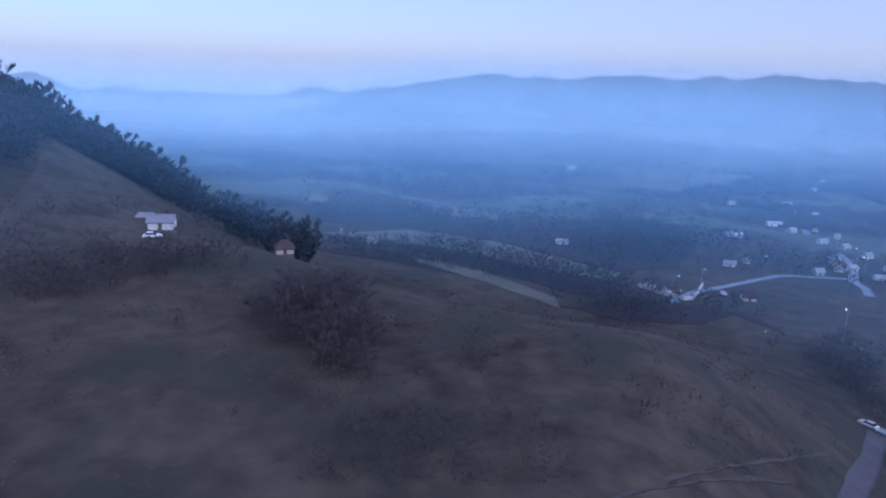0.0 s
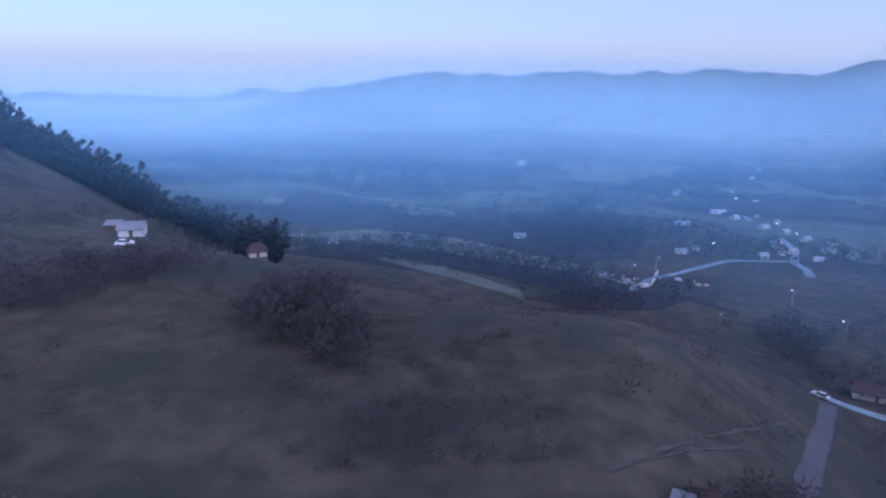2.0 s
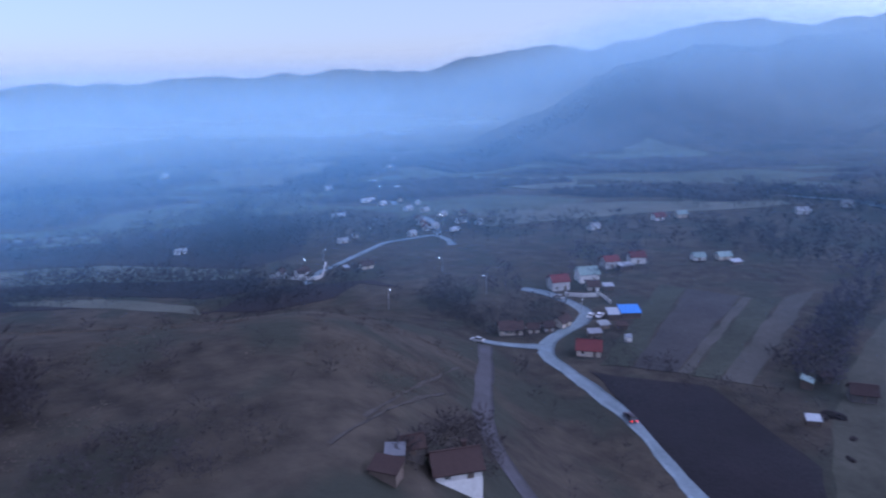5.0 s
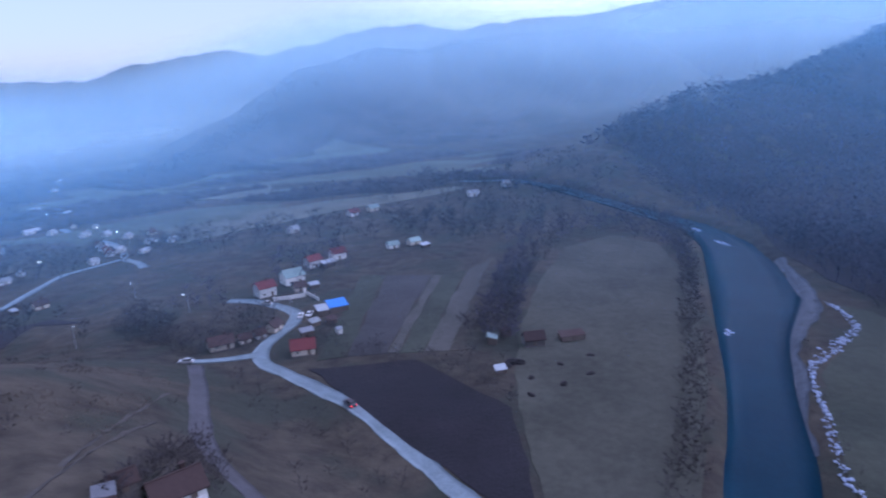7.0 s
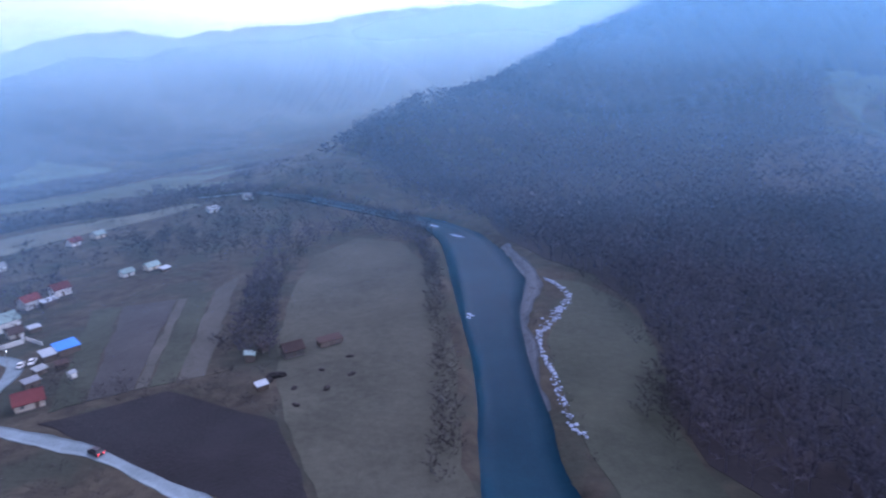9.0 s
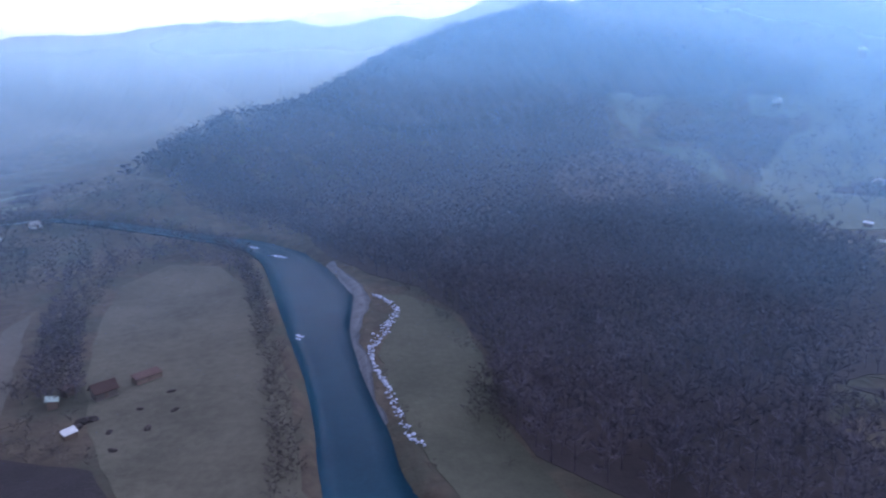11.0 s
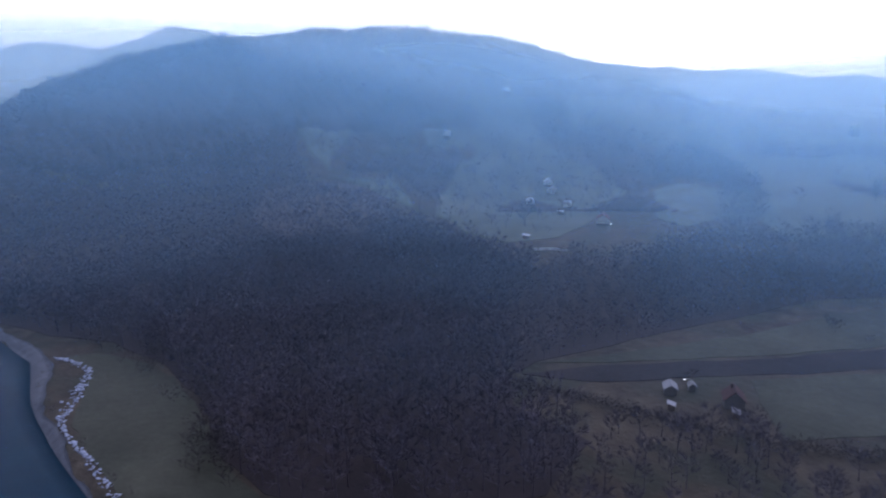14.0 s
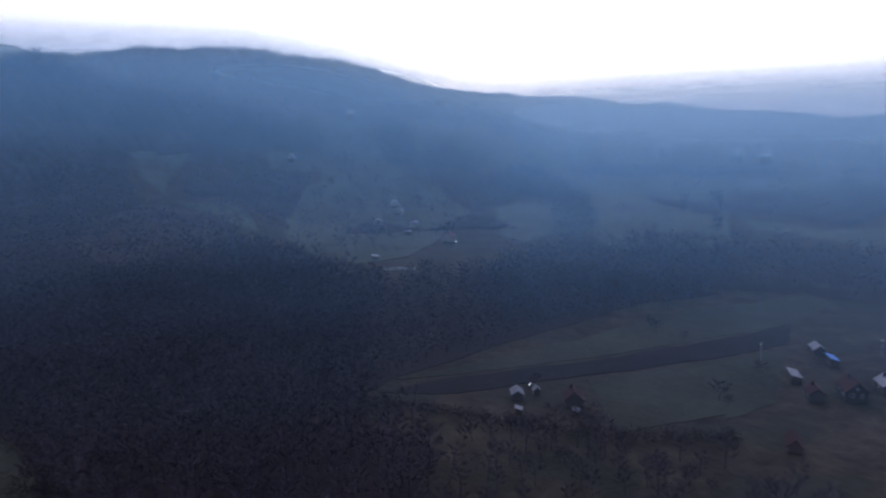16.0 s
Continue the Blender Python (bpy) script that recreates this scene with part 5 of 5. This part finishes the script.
def street_lamp(x, y, tall, yaw, glass, label):
    root = new("street_lamp")
    root.matrix_basis = pose(x, y, float(land(x, y)), 0, 0, yaw)
    tagged(root, label, "street lamp", "street lamps")
    bm = bmesh.new()
    bmesh.ops.create_cone(bm, segments=8, radius1=0.13, radius2=0.07, depth=tall + 0.4, cap_ends=True, matrix=Matrix.Translation((0, 0, tall / 2 - 0.2)))
    part("pole", bm, M["metal"], root)
    part("arm", box(bmesh.new(), 0.55, 0, tall - 0.15, 1.2, 0.08, 0.08), M["metal"], root)
    head = part("lamp_head", box(bmesh.new(), 1.25, 0, tall - 0.18, 0.75, 0.34, 0.16, 0.04), M["metal"], root)
    bm = bmesh.new()
    bmesh.ops.create_uvsphere(bm, u_segments=10, v_segments=6, radius=0.19, matrix=Matrix.Translation((1.25, 0, tall - 0.22)) @ Matrix.Diagonal((1.1, 0.8, 0.7, 1)))
    part("glass", bm, M[glass], head, "lit lamp glass")
    return root


def car(x, y, yaw, paint, label, lit=False):
    root = new("car")
    root.matrix_basis = pose(x, y, float(land(x, y)) + 0.13, 0, 0, yaw)
    tagged(root, label, "car")
    prof = ((-2.1, 0.35), (-2.15, 0.75), (-1.9, 0.95), (-1.0, 1.0), (1.15, 1.0), (2.0, 0.82), (2.12, 0.4))
    bm = bmesh.new()
    rings = []
    for s, k in ((-0.84, 0.96), (-0.7, 1.0), (0.7, 1.0), (0.84, 0.96)):
        rings.append([bm.verts.new((px, s, 0.3 + (pz - 0.3) * k)) for px, pz in prof])
    for a, b in zip(rings, rings[1:]):
        for i in range(len(prof)):
            j = (i + 1) % len(prof)
            bm.faces.new((a[i], a[j], b[j], b[i]))
    bm.faces.new(rings[0][::-1])
    bm.faces.new(rings[-1])
    bmesh.ops.recalc_face_normals(bm, faces=bm.faces)
    body = part("body", bm, M[paint], root)
    bm = bmesh.new()
    lo = [bm.verts.new(p) for p in ((-1.6, -0.74, 0.98), (1.0, -0.74, 0.98), (1.0, 0.74, 0.98), (-1.6, 0.74, 0.98))]
    up = [bm.verts.new(p) for p in ((-1.25, -0.6, 1.42), (0.35, -0.6, 1.42), (0.35, 0.6, 1.42), (-1.25, 0.6, 1.42))]
    for i in range(4):
        bm.faces.new((lo[i], lo[(i + 1) % 4], up[(i + 1) % 4], up[i]))
    bm.faces.new(up)
    part("windows", bm, M["dark"], root, "dark car windows")
    part("car_roof", box(bmesh.new(), -0.45, 0, 1.4, 1.62, 1.2, 0.06, 0.02), M[paint], root)
    for wx in (-1.35, 1.35):
        for wy in (-0.8, 0.8):
            bm = bmesh.new()
            bmesh.ops.create_cone(bm, segments=14, radius1=0.31, radius2=0.31, depth=0.2, cap_ends=True, matrix=Matrix.Translation((wx, wy, 0.31)) @ Matrix.Rotation(math.pi / 2, 4, "X"))
            wh = part("wheel", bm, M["tyre"], root)
            bm = bmesh.new()
            bmesh.ops.create_cone(bm, segments=10, radius1=0.18, radius2=0.14, depth=0.24, cap_ends=True, matrix=Matrix.Translation((wx, wy, 0.31)) @ Matrix.Rotation(math.pi / 2, 4, "X"))
            part("rim", bm, M["metal"], wh, "steel rim")
    for s in (-0.6, 0.6):
        part("tail_lamp", box(bmesh.new(), -2.14, s, 0.62, 0.1, 0.32, 0.18, 0.02), M["tail" if lit else "red_roof"], root, "red tail lamp")
        part("headlight", box(bmesh.new(), 2.03, s, 0.6, 0.12, 0.34, 0.16, 0.02), M["white"], root, "headlight glass")
    return root


# cottages round the road fork
house(130.5, 148.5, -32, 10, 6.5, 2.7, 2.6, "cream", "brown_roof", "cream cottage with weathered brown tile roof")
house(136.6, 144.8, -30, 5, 4, 2.3, 1.6, "cream", "brown_roof", "small cream outbuilding beside the road", chimney=False)
house(141.4, 143.0, -25, 4.6, 4, 2.3, 1.6, "grey_wall", "brown_roof", "small grey outbuilding beside the road", chimney=False)
house(147.6, 142.9, 12, 7, 5, 2.6, 2.0, "cream", "brown_roof", "low cream cottage with brown roof at the road")
house(137.5, 122.5, -48, 9.5, 7, 2.9, 3.0, "cream", "red_roof", "cream gabled house with dark red tile roof")
shed(148.8, 130.5, -30, 5.5, 2.8, 2.4, "dull_roof", "long shed with pale sheet metal roof")
shed(156.5, 133.6, -20, 4.5, 3, 2.3, "grey_roof", "grey roofed shed in the farmyard")
shed(160.3, 129.6, -35, 4.2, 3, 2.2, "brown_roof", "low brown roofed farm shed")
house(153.2, 121.3, -30, 2.4, 2.4, 2.3, 0.7, "white", "white_roof", "tiny white hut at the field edge", chimney=False, kind="hut", openings=False, over=0.15)
house(175.5, 172.5, -22, 9.5, 8, 4.8, 2.6, "white", "red_roof", "two-storey white house with red tile roof")
house(191.5, 173.0, -25, 11, 9, 4.6, 3.0, "white", "teal_roof", "white house under a pale green sheet roof")
house(184.5, 163.5, -35, 6, 5, 2.6, 2.2, "cream", "brown_roof", "brown roofed outbuilding behind a white wall", chimney=False)
wall_line(((171.6, 164.6), (175, 160), (179.5, 156.8), (183.6, 160.4)), 1.5, 0.3, "white", "long whitewashed yard wall", "boundary_wall")
wall_line(((181.8, 157.6), (179.6, 153), (177.3, 148.8)), 1.1, 0.25, "white", "low pale garden wall", "boundary_wall")
shed(189.5, 160.5, -30, 5, 3, 2.4, "white_roof", "shed with pale sheet roof in the yard")
shed(171.0, 135.5, -35, 9, 6.5, 3.6, "blue_roof", "open shed under a bright blue sheet roof", fall=1.0)
shed(165.4, 137.6, -35, 5, 5.2, 3.4, "white_roof", "lean-to with pale roof beside the blue shed", fall=0.8)
house(213.5, 180.5, -18, 9, 7, 4.4, 2.4, "white", "red_roof", "tall white house with red roof among trees")
shed(216, 174.5, -20, 8, 4, 3.0, "white_roof", "pale roofed barn beside the tall house")
house(227.5, 178.0, -30, 9, 7, 4.0, 2.6, "white", "red_roof", "white house with dark red tile roof at the field edge")
house(250.3, 163.5, -30, 7, 5, 2.6, 1.8, "white", "teal_roof", "small white cottage with pale green roof", chimney=False)
house(259, 157.2, -25, 8, 5, 2.6, 1.8, "cream", "teal_roof", "cream cottage with pale green roof")
shed(256.2, 149.5, -20, 6, 3, 2.2, "white_roof", "low shed with pale sheet roof")
house(264, 235, -10, 8, 6, 3, 2, "white", "grey_roof", "white house across the valley fields")
house(304, 224.5, -15, 9, 6, 3, 2.4, "white", "red_roof", "white house with red roof across the fields")
house(316, 219, -15, 9, 6, 3, 2.0, "cream", "teal_roof", "cream house with green sheet roof across the fields")
house(364, 177, -40, 9, 6, 3, 2.2, "white", "grey_roof", "white house at the foot of the dark ridge")
house(387, 164.5, -45, 8, 6, 3, 2.2, "white", "grey_roof", "white cottage at the foot of the dark ridge")

# farmstead on the meadow
house(168.5, 63.0, -52, 8, 5.5, 2.8, 2.4, "sooty_wall", "brown_roof", "dark barn with brown tile roof on the meadow", chimney=False, kind="barn")
shed(176, 54.0, -50, 10, 4, 2.5, "brown_roof", "long low cattle shed with brown roof")
shed(165.2, 74.5, 20, 4.5, 3.5, 2.8, "teal_roof", "shed with pale green roof among scrub")
shed(171.5, 73.0, -30, 4, 3, 2.6, "brown_roof", "dark brown shed among scrub")
shed(147.6, 64.3, -45, 4.0, 2.2, 2.2, "white_roof", "small dark hut with white sheet roof")

# house above the track
house(49.2, 67.8, -22, 9.3, 6.6, 2.1, 2.6, "white", "brown_roof", "low whitewashed house with brown tile roof", foot="white")
house(44.6, 71.8, -20, 4.2, 3.4, 2.0, 1.5, "sooty_wall", "brown_roof", "small outbuilding behind the whitewashed house", chimney=False)
shed(37.6, 66.6, -55, 5.0, 3.4, 2.4, "brown_roof", "brown roofed shed on the hillside")
shed(41.2, 70.4, -35, 3.2, 2.0, 2.2, "dull_roof", "grey sheet roofed woodshed")

# farmhouses under the pines
house(*((-55.3, 175.9)), 8, 8.5, 6.5, 2.8, 1.9, "white", "dull_roof", "long white farmhouse with low grey roof on the hillside")
shed(*((-61.8, 181.2)), 5, 5, 4, 2.8, "dull_roof", "grey roofed shed beside the white farmhouse")
house(-26.6, 185.0, 18, 6.5, 6, 2.4, 2.4, "cream", "brown_roof", "cream cottage with hipped brown roof on the hill brow", hip=0.55)
car(*((-53.9, 166.1)), 10, "white_paint", "white car parked below the farmhouse")

# village to the north: small low cottages
SIZE, HEIGHT = 0.5, 0.62
house(110, 259, 15, 12, 7, 3, 2.6, "white", "brown_roof", "white house with brown roof in a walled yard")
house(103.5, 266, 20, 6, 5, 3, 2, "white", "brown_roof", "small white house in the walled yard")
wall_line(((98.5, 265.5), (104.5, 256), (110.5, 247.6), (116.5, 252), (122, 262), (126, 269)), 1.6, 0.3, "white", "long white yard wall along the village road")
house(136.2, 250, -5, 10, 7, 3.2, 2.6, "cream", "brown_roof", "pinkish cream house below the village road")
shed(128, 253, 0, 4, 3, 2.5, "white_roof", "pale roofed shed near the village road")
house(153, 305, -8, 10, 5, 3, 2, "white", "grey_roof", "long white building in the dark trees")
house(165.3, 313.5, 60, 6, 6, 3, 2.6, "white", "grey_roof", "white gabled cottage in the dark trees")
house(189, 380, -5, 16, 6, 3.4, 2, "white", "white_roof", "long white farm building across the valley")
house(203.4, 302.5, 62, 8, 7, 3.6, 3.4, "white", "red_roof", "white gabled house at the village bend")
house(190, 296, 5, 8, 6, 3.2, 2.4, "grey_wall", "grey_roof", "grey house at the village bend")
house(208, 312, 60, 10, 6, 3.2, 2.6, "cream", "red_roof", "cream house with red roof on the village road")
house(213.8, 326, 65, 9, 6, 3.2, 2.6, "white", "red_roof", "white house with red roof on the village road")
house(231.8, 362, 65, 9, 6, 3.2, 2.4, "white", "grey_roof", "white house with grey roof beyond the bend")
house(244.5, 372.5, 60, 9, 6, 3.2, 2.4, "white", "grey_roof", "white house at the upper village road")
house(241.5, 390, 65, 9, 6, 3.2, 2.4, "cream", "brown_roof", "cream house at the upper village road")
house(229, 304, 5, 12, 6, 3.2, 2.4, "white", "grey_roof", "white house beside the village fields")
house(214.5, 290.5, 5, 11, 4, 2.6, 1.6, "white", "white_roof", "low white stable beside the village fields", chimney=False)
house(241, 318, 5, 8, 6, 3.2, 2.4, "cream", "brown_roof", "cream house beside the village fields")
house(226, 408, 0, 18, 6, 3.2, 2.0, "white", "white_roof", "long pale hall beyond the village")
house(246, 512, 0, 12, 7, 3.4, 2.4, "white", "grey_roof", "distant white house in the mist")
house(284, 502, 0, 12, 7, 3.4, 2.4, "white", "grey_roof", "distant white house beyond the village")
for (hx, hy), hl in zip(((228.4, 360.2), (232.1, 345.4), (209.5, 316.1), (210.3, 304), (234.1, 293.3), (396, 647.6), (270.3, 440.9), (243.3, 505.9), (356, 593.5), (231.2, 325.4), (227.6, 390)),
                        ("white cottage above the village bend", "pale cottage among village trees", "white cottage on the inner bend", "low white cottage at the bend", "white cottage at the field edge", "distant white cottage up the valley",
                         "white cottage by the upper road", "distant pale barn in the mist", "distant white farm up the valley", "small white house by the fields", "pale cottage on the village slope")):
    house(hx, hy, 20, 9, 7, 3, 2.4, "white", "grey_roof", hl, openings=hy < 420)
house(-15.8, 341, 5, 10, 6, 3, 2.2, "white", "grey_roof", "white cottage on the dark valley floor")
house(84, 352, 0, 12, 5, 3, 2.0, "white", "grey_roof", "white house on the dark valley floor")
house(172, 750, 0, 14, 9, 5, 4, "white", "grey_roof", "distant pale building in the valley mist")

# farms on the slope and by the southern fields
SIZE, HEIGHT = 0.9, 0.85
house(350.9, -347, -50, 11, 6, 3.4, 2.4, "white", "white_roof", "pale roofed farm building on the slope")
house(374, -365, -40, 12, 6, 3.4, 2.4, "white", "white_roof", "long pale roofed barn on the slope", chimney=False, kind="barn")
house(311, -323, -45, 9, 6, 3, 2.2, "cream", "white_roof", "cream house with pale roof on the slope")
house(262, -304, -50, 10, 8, 3.6, 4.0, "cream", "red_roof", "house with bright red tile roof on the slope")
shed(267, -247, -45, 6, 4, 2.6, "white_roof", "small pale roofed shed at the wood edge")
wall_line(((244, -232), (238, -238), (230, -241)), 1.2, 0.4, "white", "pale yard wall at the wood edge")
house(529.5, -378, -40, 12, 7, 3.6, 2.4, "white", "white_roof", "pale house high on the misty slope")
house(558, -478, -40, 14, 8, 3.6, 2.4, "white", "white_roof", "pale house near the misty hilltop")
house(336, -312, -40, 9, 6, 3.2, 2.4, "grey_wall", "dull_roof", "grey rendered house in the hillside farmyard")
house(318, -300, -55, 8, 5, 2.8, 2.2, "sooty_wall", "dim_roof", "dark barn with sooty red roof on the slope", chimney=False, kind="barn")
shed(300, -306, -40, 7, 4, 2.8, "white_roof", "pale roofed cart shed in the hillside farmyard")
SIZE, HEIGHT = 0.62, 0.75
house(97.4, -149.6, -48, 6.5, 5, 2.6, 1.6, "sooty_wall", "dull_roof", "white roofed outbuilding in the farmyard", chimney=False)
shed(91.0, -141.6, -55, 3.5, 2.6, 2.2, "dull_roof", "small grey roofed shed by the hedge")
house(94.6, -155.6, -45, 3, 2.6, 2.2, 1.0, "sooty_wall", "dull_roof", "tiny grey hut in the farmyard", chimney=False, kind="hut", openings=False)
house(82.4, -156.4, -52, 9, 8, 3.0, 3.6, "sooty_wall", "dim_roof", "farmhouse with dark red tile roof by the paddock")
shed(78.0, -150.5, -55, 4.5, 2.4, 2.2, "dull_roof", "grey porch shed beside the farmhouse")
house(38.2, -234, -60, 8, 5, 2.8, 1.8, "sooty_wall", "dull_roof", "cottage with pale sheet roof near the lamp", chimney=False)
shed(32.4, -227.2, -60, 8, 3.2, 2.8, "blue_roof", "shed with blue sheet roof near the lamp")
shed(38.2, -208.5, -62, 11, 4, 3.0, "dull_roof", "long grey roofed shed in the yard")
house(30.2, -198.8, -60, 8, 6, 3.0, 2.4, "sooty_wall", "dim_roof", "pinkish house in the southern yard")
house(22.5, -206, -60, 12, 9, 3.4, 4.0, "sooty_wall", "dim_roof", "large house with dull red roof in the southern yard")
house(15.5, -215, -60, 10, 7, 3.2, 2.6, "sooty_wall", "dull_roof", "grey rendered house in the southern yard")
house(27.0, -167.5, -70, 10, 5, 2.4, 2.4, "wood", "dim_roof", "dark wooden barn with brown roof by the hedge", chimney=False, kind="barn")
for hx, hy, lb in ((329.6, -760, "pale house in the southern mist"), (245, -757, "white cottage in the southern mist"), (212, -747, "white farmhouse in the southern mist"), (312, -1045, "large pale building in the southern mist")):
    house(hx, hy, -30, 14, 8, 4, 2.6, "white", "white_roof", lb, z=float(land(hx, hy)) + 8)

# street lamps
for lx, ly, tall, yaw, glass in ((111.5, 190, 7, 40, "lamp"), (151.5, 186, 7, 160, "lamp"), (160.3, 146.8, 6, -120, "lamp"), (112, 263, 6, 0, "lamp"), (128.5, 276.4, 6, -60, "lamp"), (170.6, 308.8, 6, -60, "lamp"),
                                 (227.6, 344.4, 7, 180, "lamp"), (222.9, 320, 7, 180, "lamp"), (216.8, 304.6, 7, 150, "lamp"), (249.4, 427.8, 7, 180, "lamp"), (157, 222, 6, 90, "lamp"),
                                 (-31.8, 345.9, 6, -90, "lamp"), (535.3, -344.1, 7, 120, "lamp"), (245.5, -291, 5, 150, "lamp"),
                                 (*((95.3, -155)), 3.5, 60, "lamp"), (50.8, -218.6, 6, 90, "lamp_yellow"), (21.5, -241.9, 6, 90, "lamp_yellow")):
    street_lamp(lx, ly, tall, yaw, glass, "steel street lamp with glowing white head" if glass == "lamp" else "steel street lamp with glowing amber head")

# cars
car(116.9, 90.8, 63, "dark_paint", "dark car with lit red tail lamps on the road", True)
car(161.0, 143.2, 30, "white_paint", "white car parked at the road bend")
car(163.5, 141.4, 25, "white_paint", "white car parked beside the fence")
car(167.6, 164.5, 95, "grey_paint", "grey car parked on the village road")
car(115.2, 145.8, 120, "grey_paint", "pale grey car standing at the track mouth")

# dark heaps on the meadow
for k, (hx, hy, s) in enumerate(((148.1, 55.8, 0.9), (158.7, 51.5, 0.8), (167, 45.7, 0.9), (156.3, 42.5, 1.0), (148.3, 47.1, 1.1), (139.3, 52.4, 0.9), (155, 63.1, 2.2), (151.6, 64.6, 1.6))):
    bm = bmesh.new()
    bmesh.ops.create_icosphere(bm, subdivisions=3, radius=1.0)
    for v in bm.verts:
        f = 1 + 0.35 * noise.noise(v.co * 2.1 + Vector((k * 7.0, 0, 0))) + 0.12 * noise.noise(v.co * 6.0)
        v.co = Vector((v.co.x * 1.3 * f, v.co.y * 0.8 * f, max(-0.2, v.co.z * 0.55 * f)))
    me = bpy.data.meshes.new("dung_mound")
    bm.to_mesh(me)
    bm.free()
    me.materials.append(M["heap"])
    ob = tagged(new("dung_mound", me), "dark dung mound on the mown meadow", "mound", "dung mounds")
    ob.matrix_basis = pose(hx, hy, float(land(hx, hy)) + 0.1, 0, 0, k * 47) @ Matrix.Diagonal((s, s, s, 1))

# foam where the river runs shallow
for fx, fy, fl, fw in ((331, 42, 7, 3), (309, 28, 10, 3.2), (202, 13.8, 3.5, 1.5), (199.5, 14.2, 2.5, 1.2)):
    bm = bmesh.new()
    bmesh.ops.create_grid(bm, x_segments=14, y_segments=8, size=0.5)
    for v in bm.verts:
        v.co = Vector((v.co.x * fl, v.co.y * fw * (1 - 1.2 * v.co.x ** 2), 0.10 * noise.noise(Vector((v.co.x * 9, v.co.y * 9, fx))) + 0.1))
    gone = [f for f in bm.faces if noise.noise(f.calc_center_median() * 1.1 + Vector((fx, 0, 0))) < -0.15]
    bmesh.ops.delete(bm, geom=gone, context="FACES")
    ob = part("foam", bm, M["stone"], None)
    ob.matrix_basis = pose(fx, fy, float(land(fx, fy)) + 1.3, 0, 0, 40)
    tagged(ob, "white foam on the river riffle", "foam", kind="stuff")

# stones along the far bank
shapes = []
for k in range(5):
    bm = bmesh.new()
    bmesh.ops.create_icosphere(bm, subdivisions=1, radius=0.5)
    for v in bm.verts:
        v.co *= 1 + 0.5 * noise.noise(v.co * 2.5 + Vector((k * 3.1, 0, 0)))
        v.co.z *= 0.7
    me = bpy.data.meshes.new("stone")
    bm.to_mesh(me)
    bm.free()
    me.materials.append(M["stone"])
    shapes.append(me)
bank = tagged(new("stone_bank"), "line of pale boulders along the river meadow", "stone bank")
bank.matrix_basis = pose(237, -12, float(land(237, -12)))
course = smooth_line(((237, -11.8, 1.0), (228, -16, 1.4), (217, -19, 2.2), (206, -16.2, 2.6), (196, -12.2, 3.4), (187, -9.2, 2.6), (179, -7.8, 1.4), (166, -9.4, 1.3), (155, -11.2, 1.5), (144, -12.3, 1.7), (137, -13.6, 1.9), (131, -14.3, 1.9), (126.8, -16.4, 1.2)), 0.42)
rs = random.Random(5)
for k, (sx, sy, sw) in enumerate(course):
    if rs.random() < 0.16:
        continue
    for j in range(1 if sw < 2 else 2):
        if j and rs.random() < 0.4:
            continue
        ox, oy = rs.uniform(-sw, sw) * 0.6 + sx, rs.uniform(-sw, sw) * 0.6 + sy
        st = new("stone", shapes[rs.randrange(5)])
        st.parent = bank
        s = rs.uniform(0.4, 1.05)
        st.matrix_basis = pose(ox - 237, oy + 12, float(land(ox, oy)) - float(land(237, -12)) + 0.2, rs.uniform(-20, 20), rs.uniform(-20, 20), rs.uniform(0, 360)) @ Matrix.Diagonal((s * 1.2, s, s * 0.8, 1))
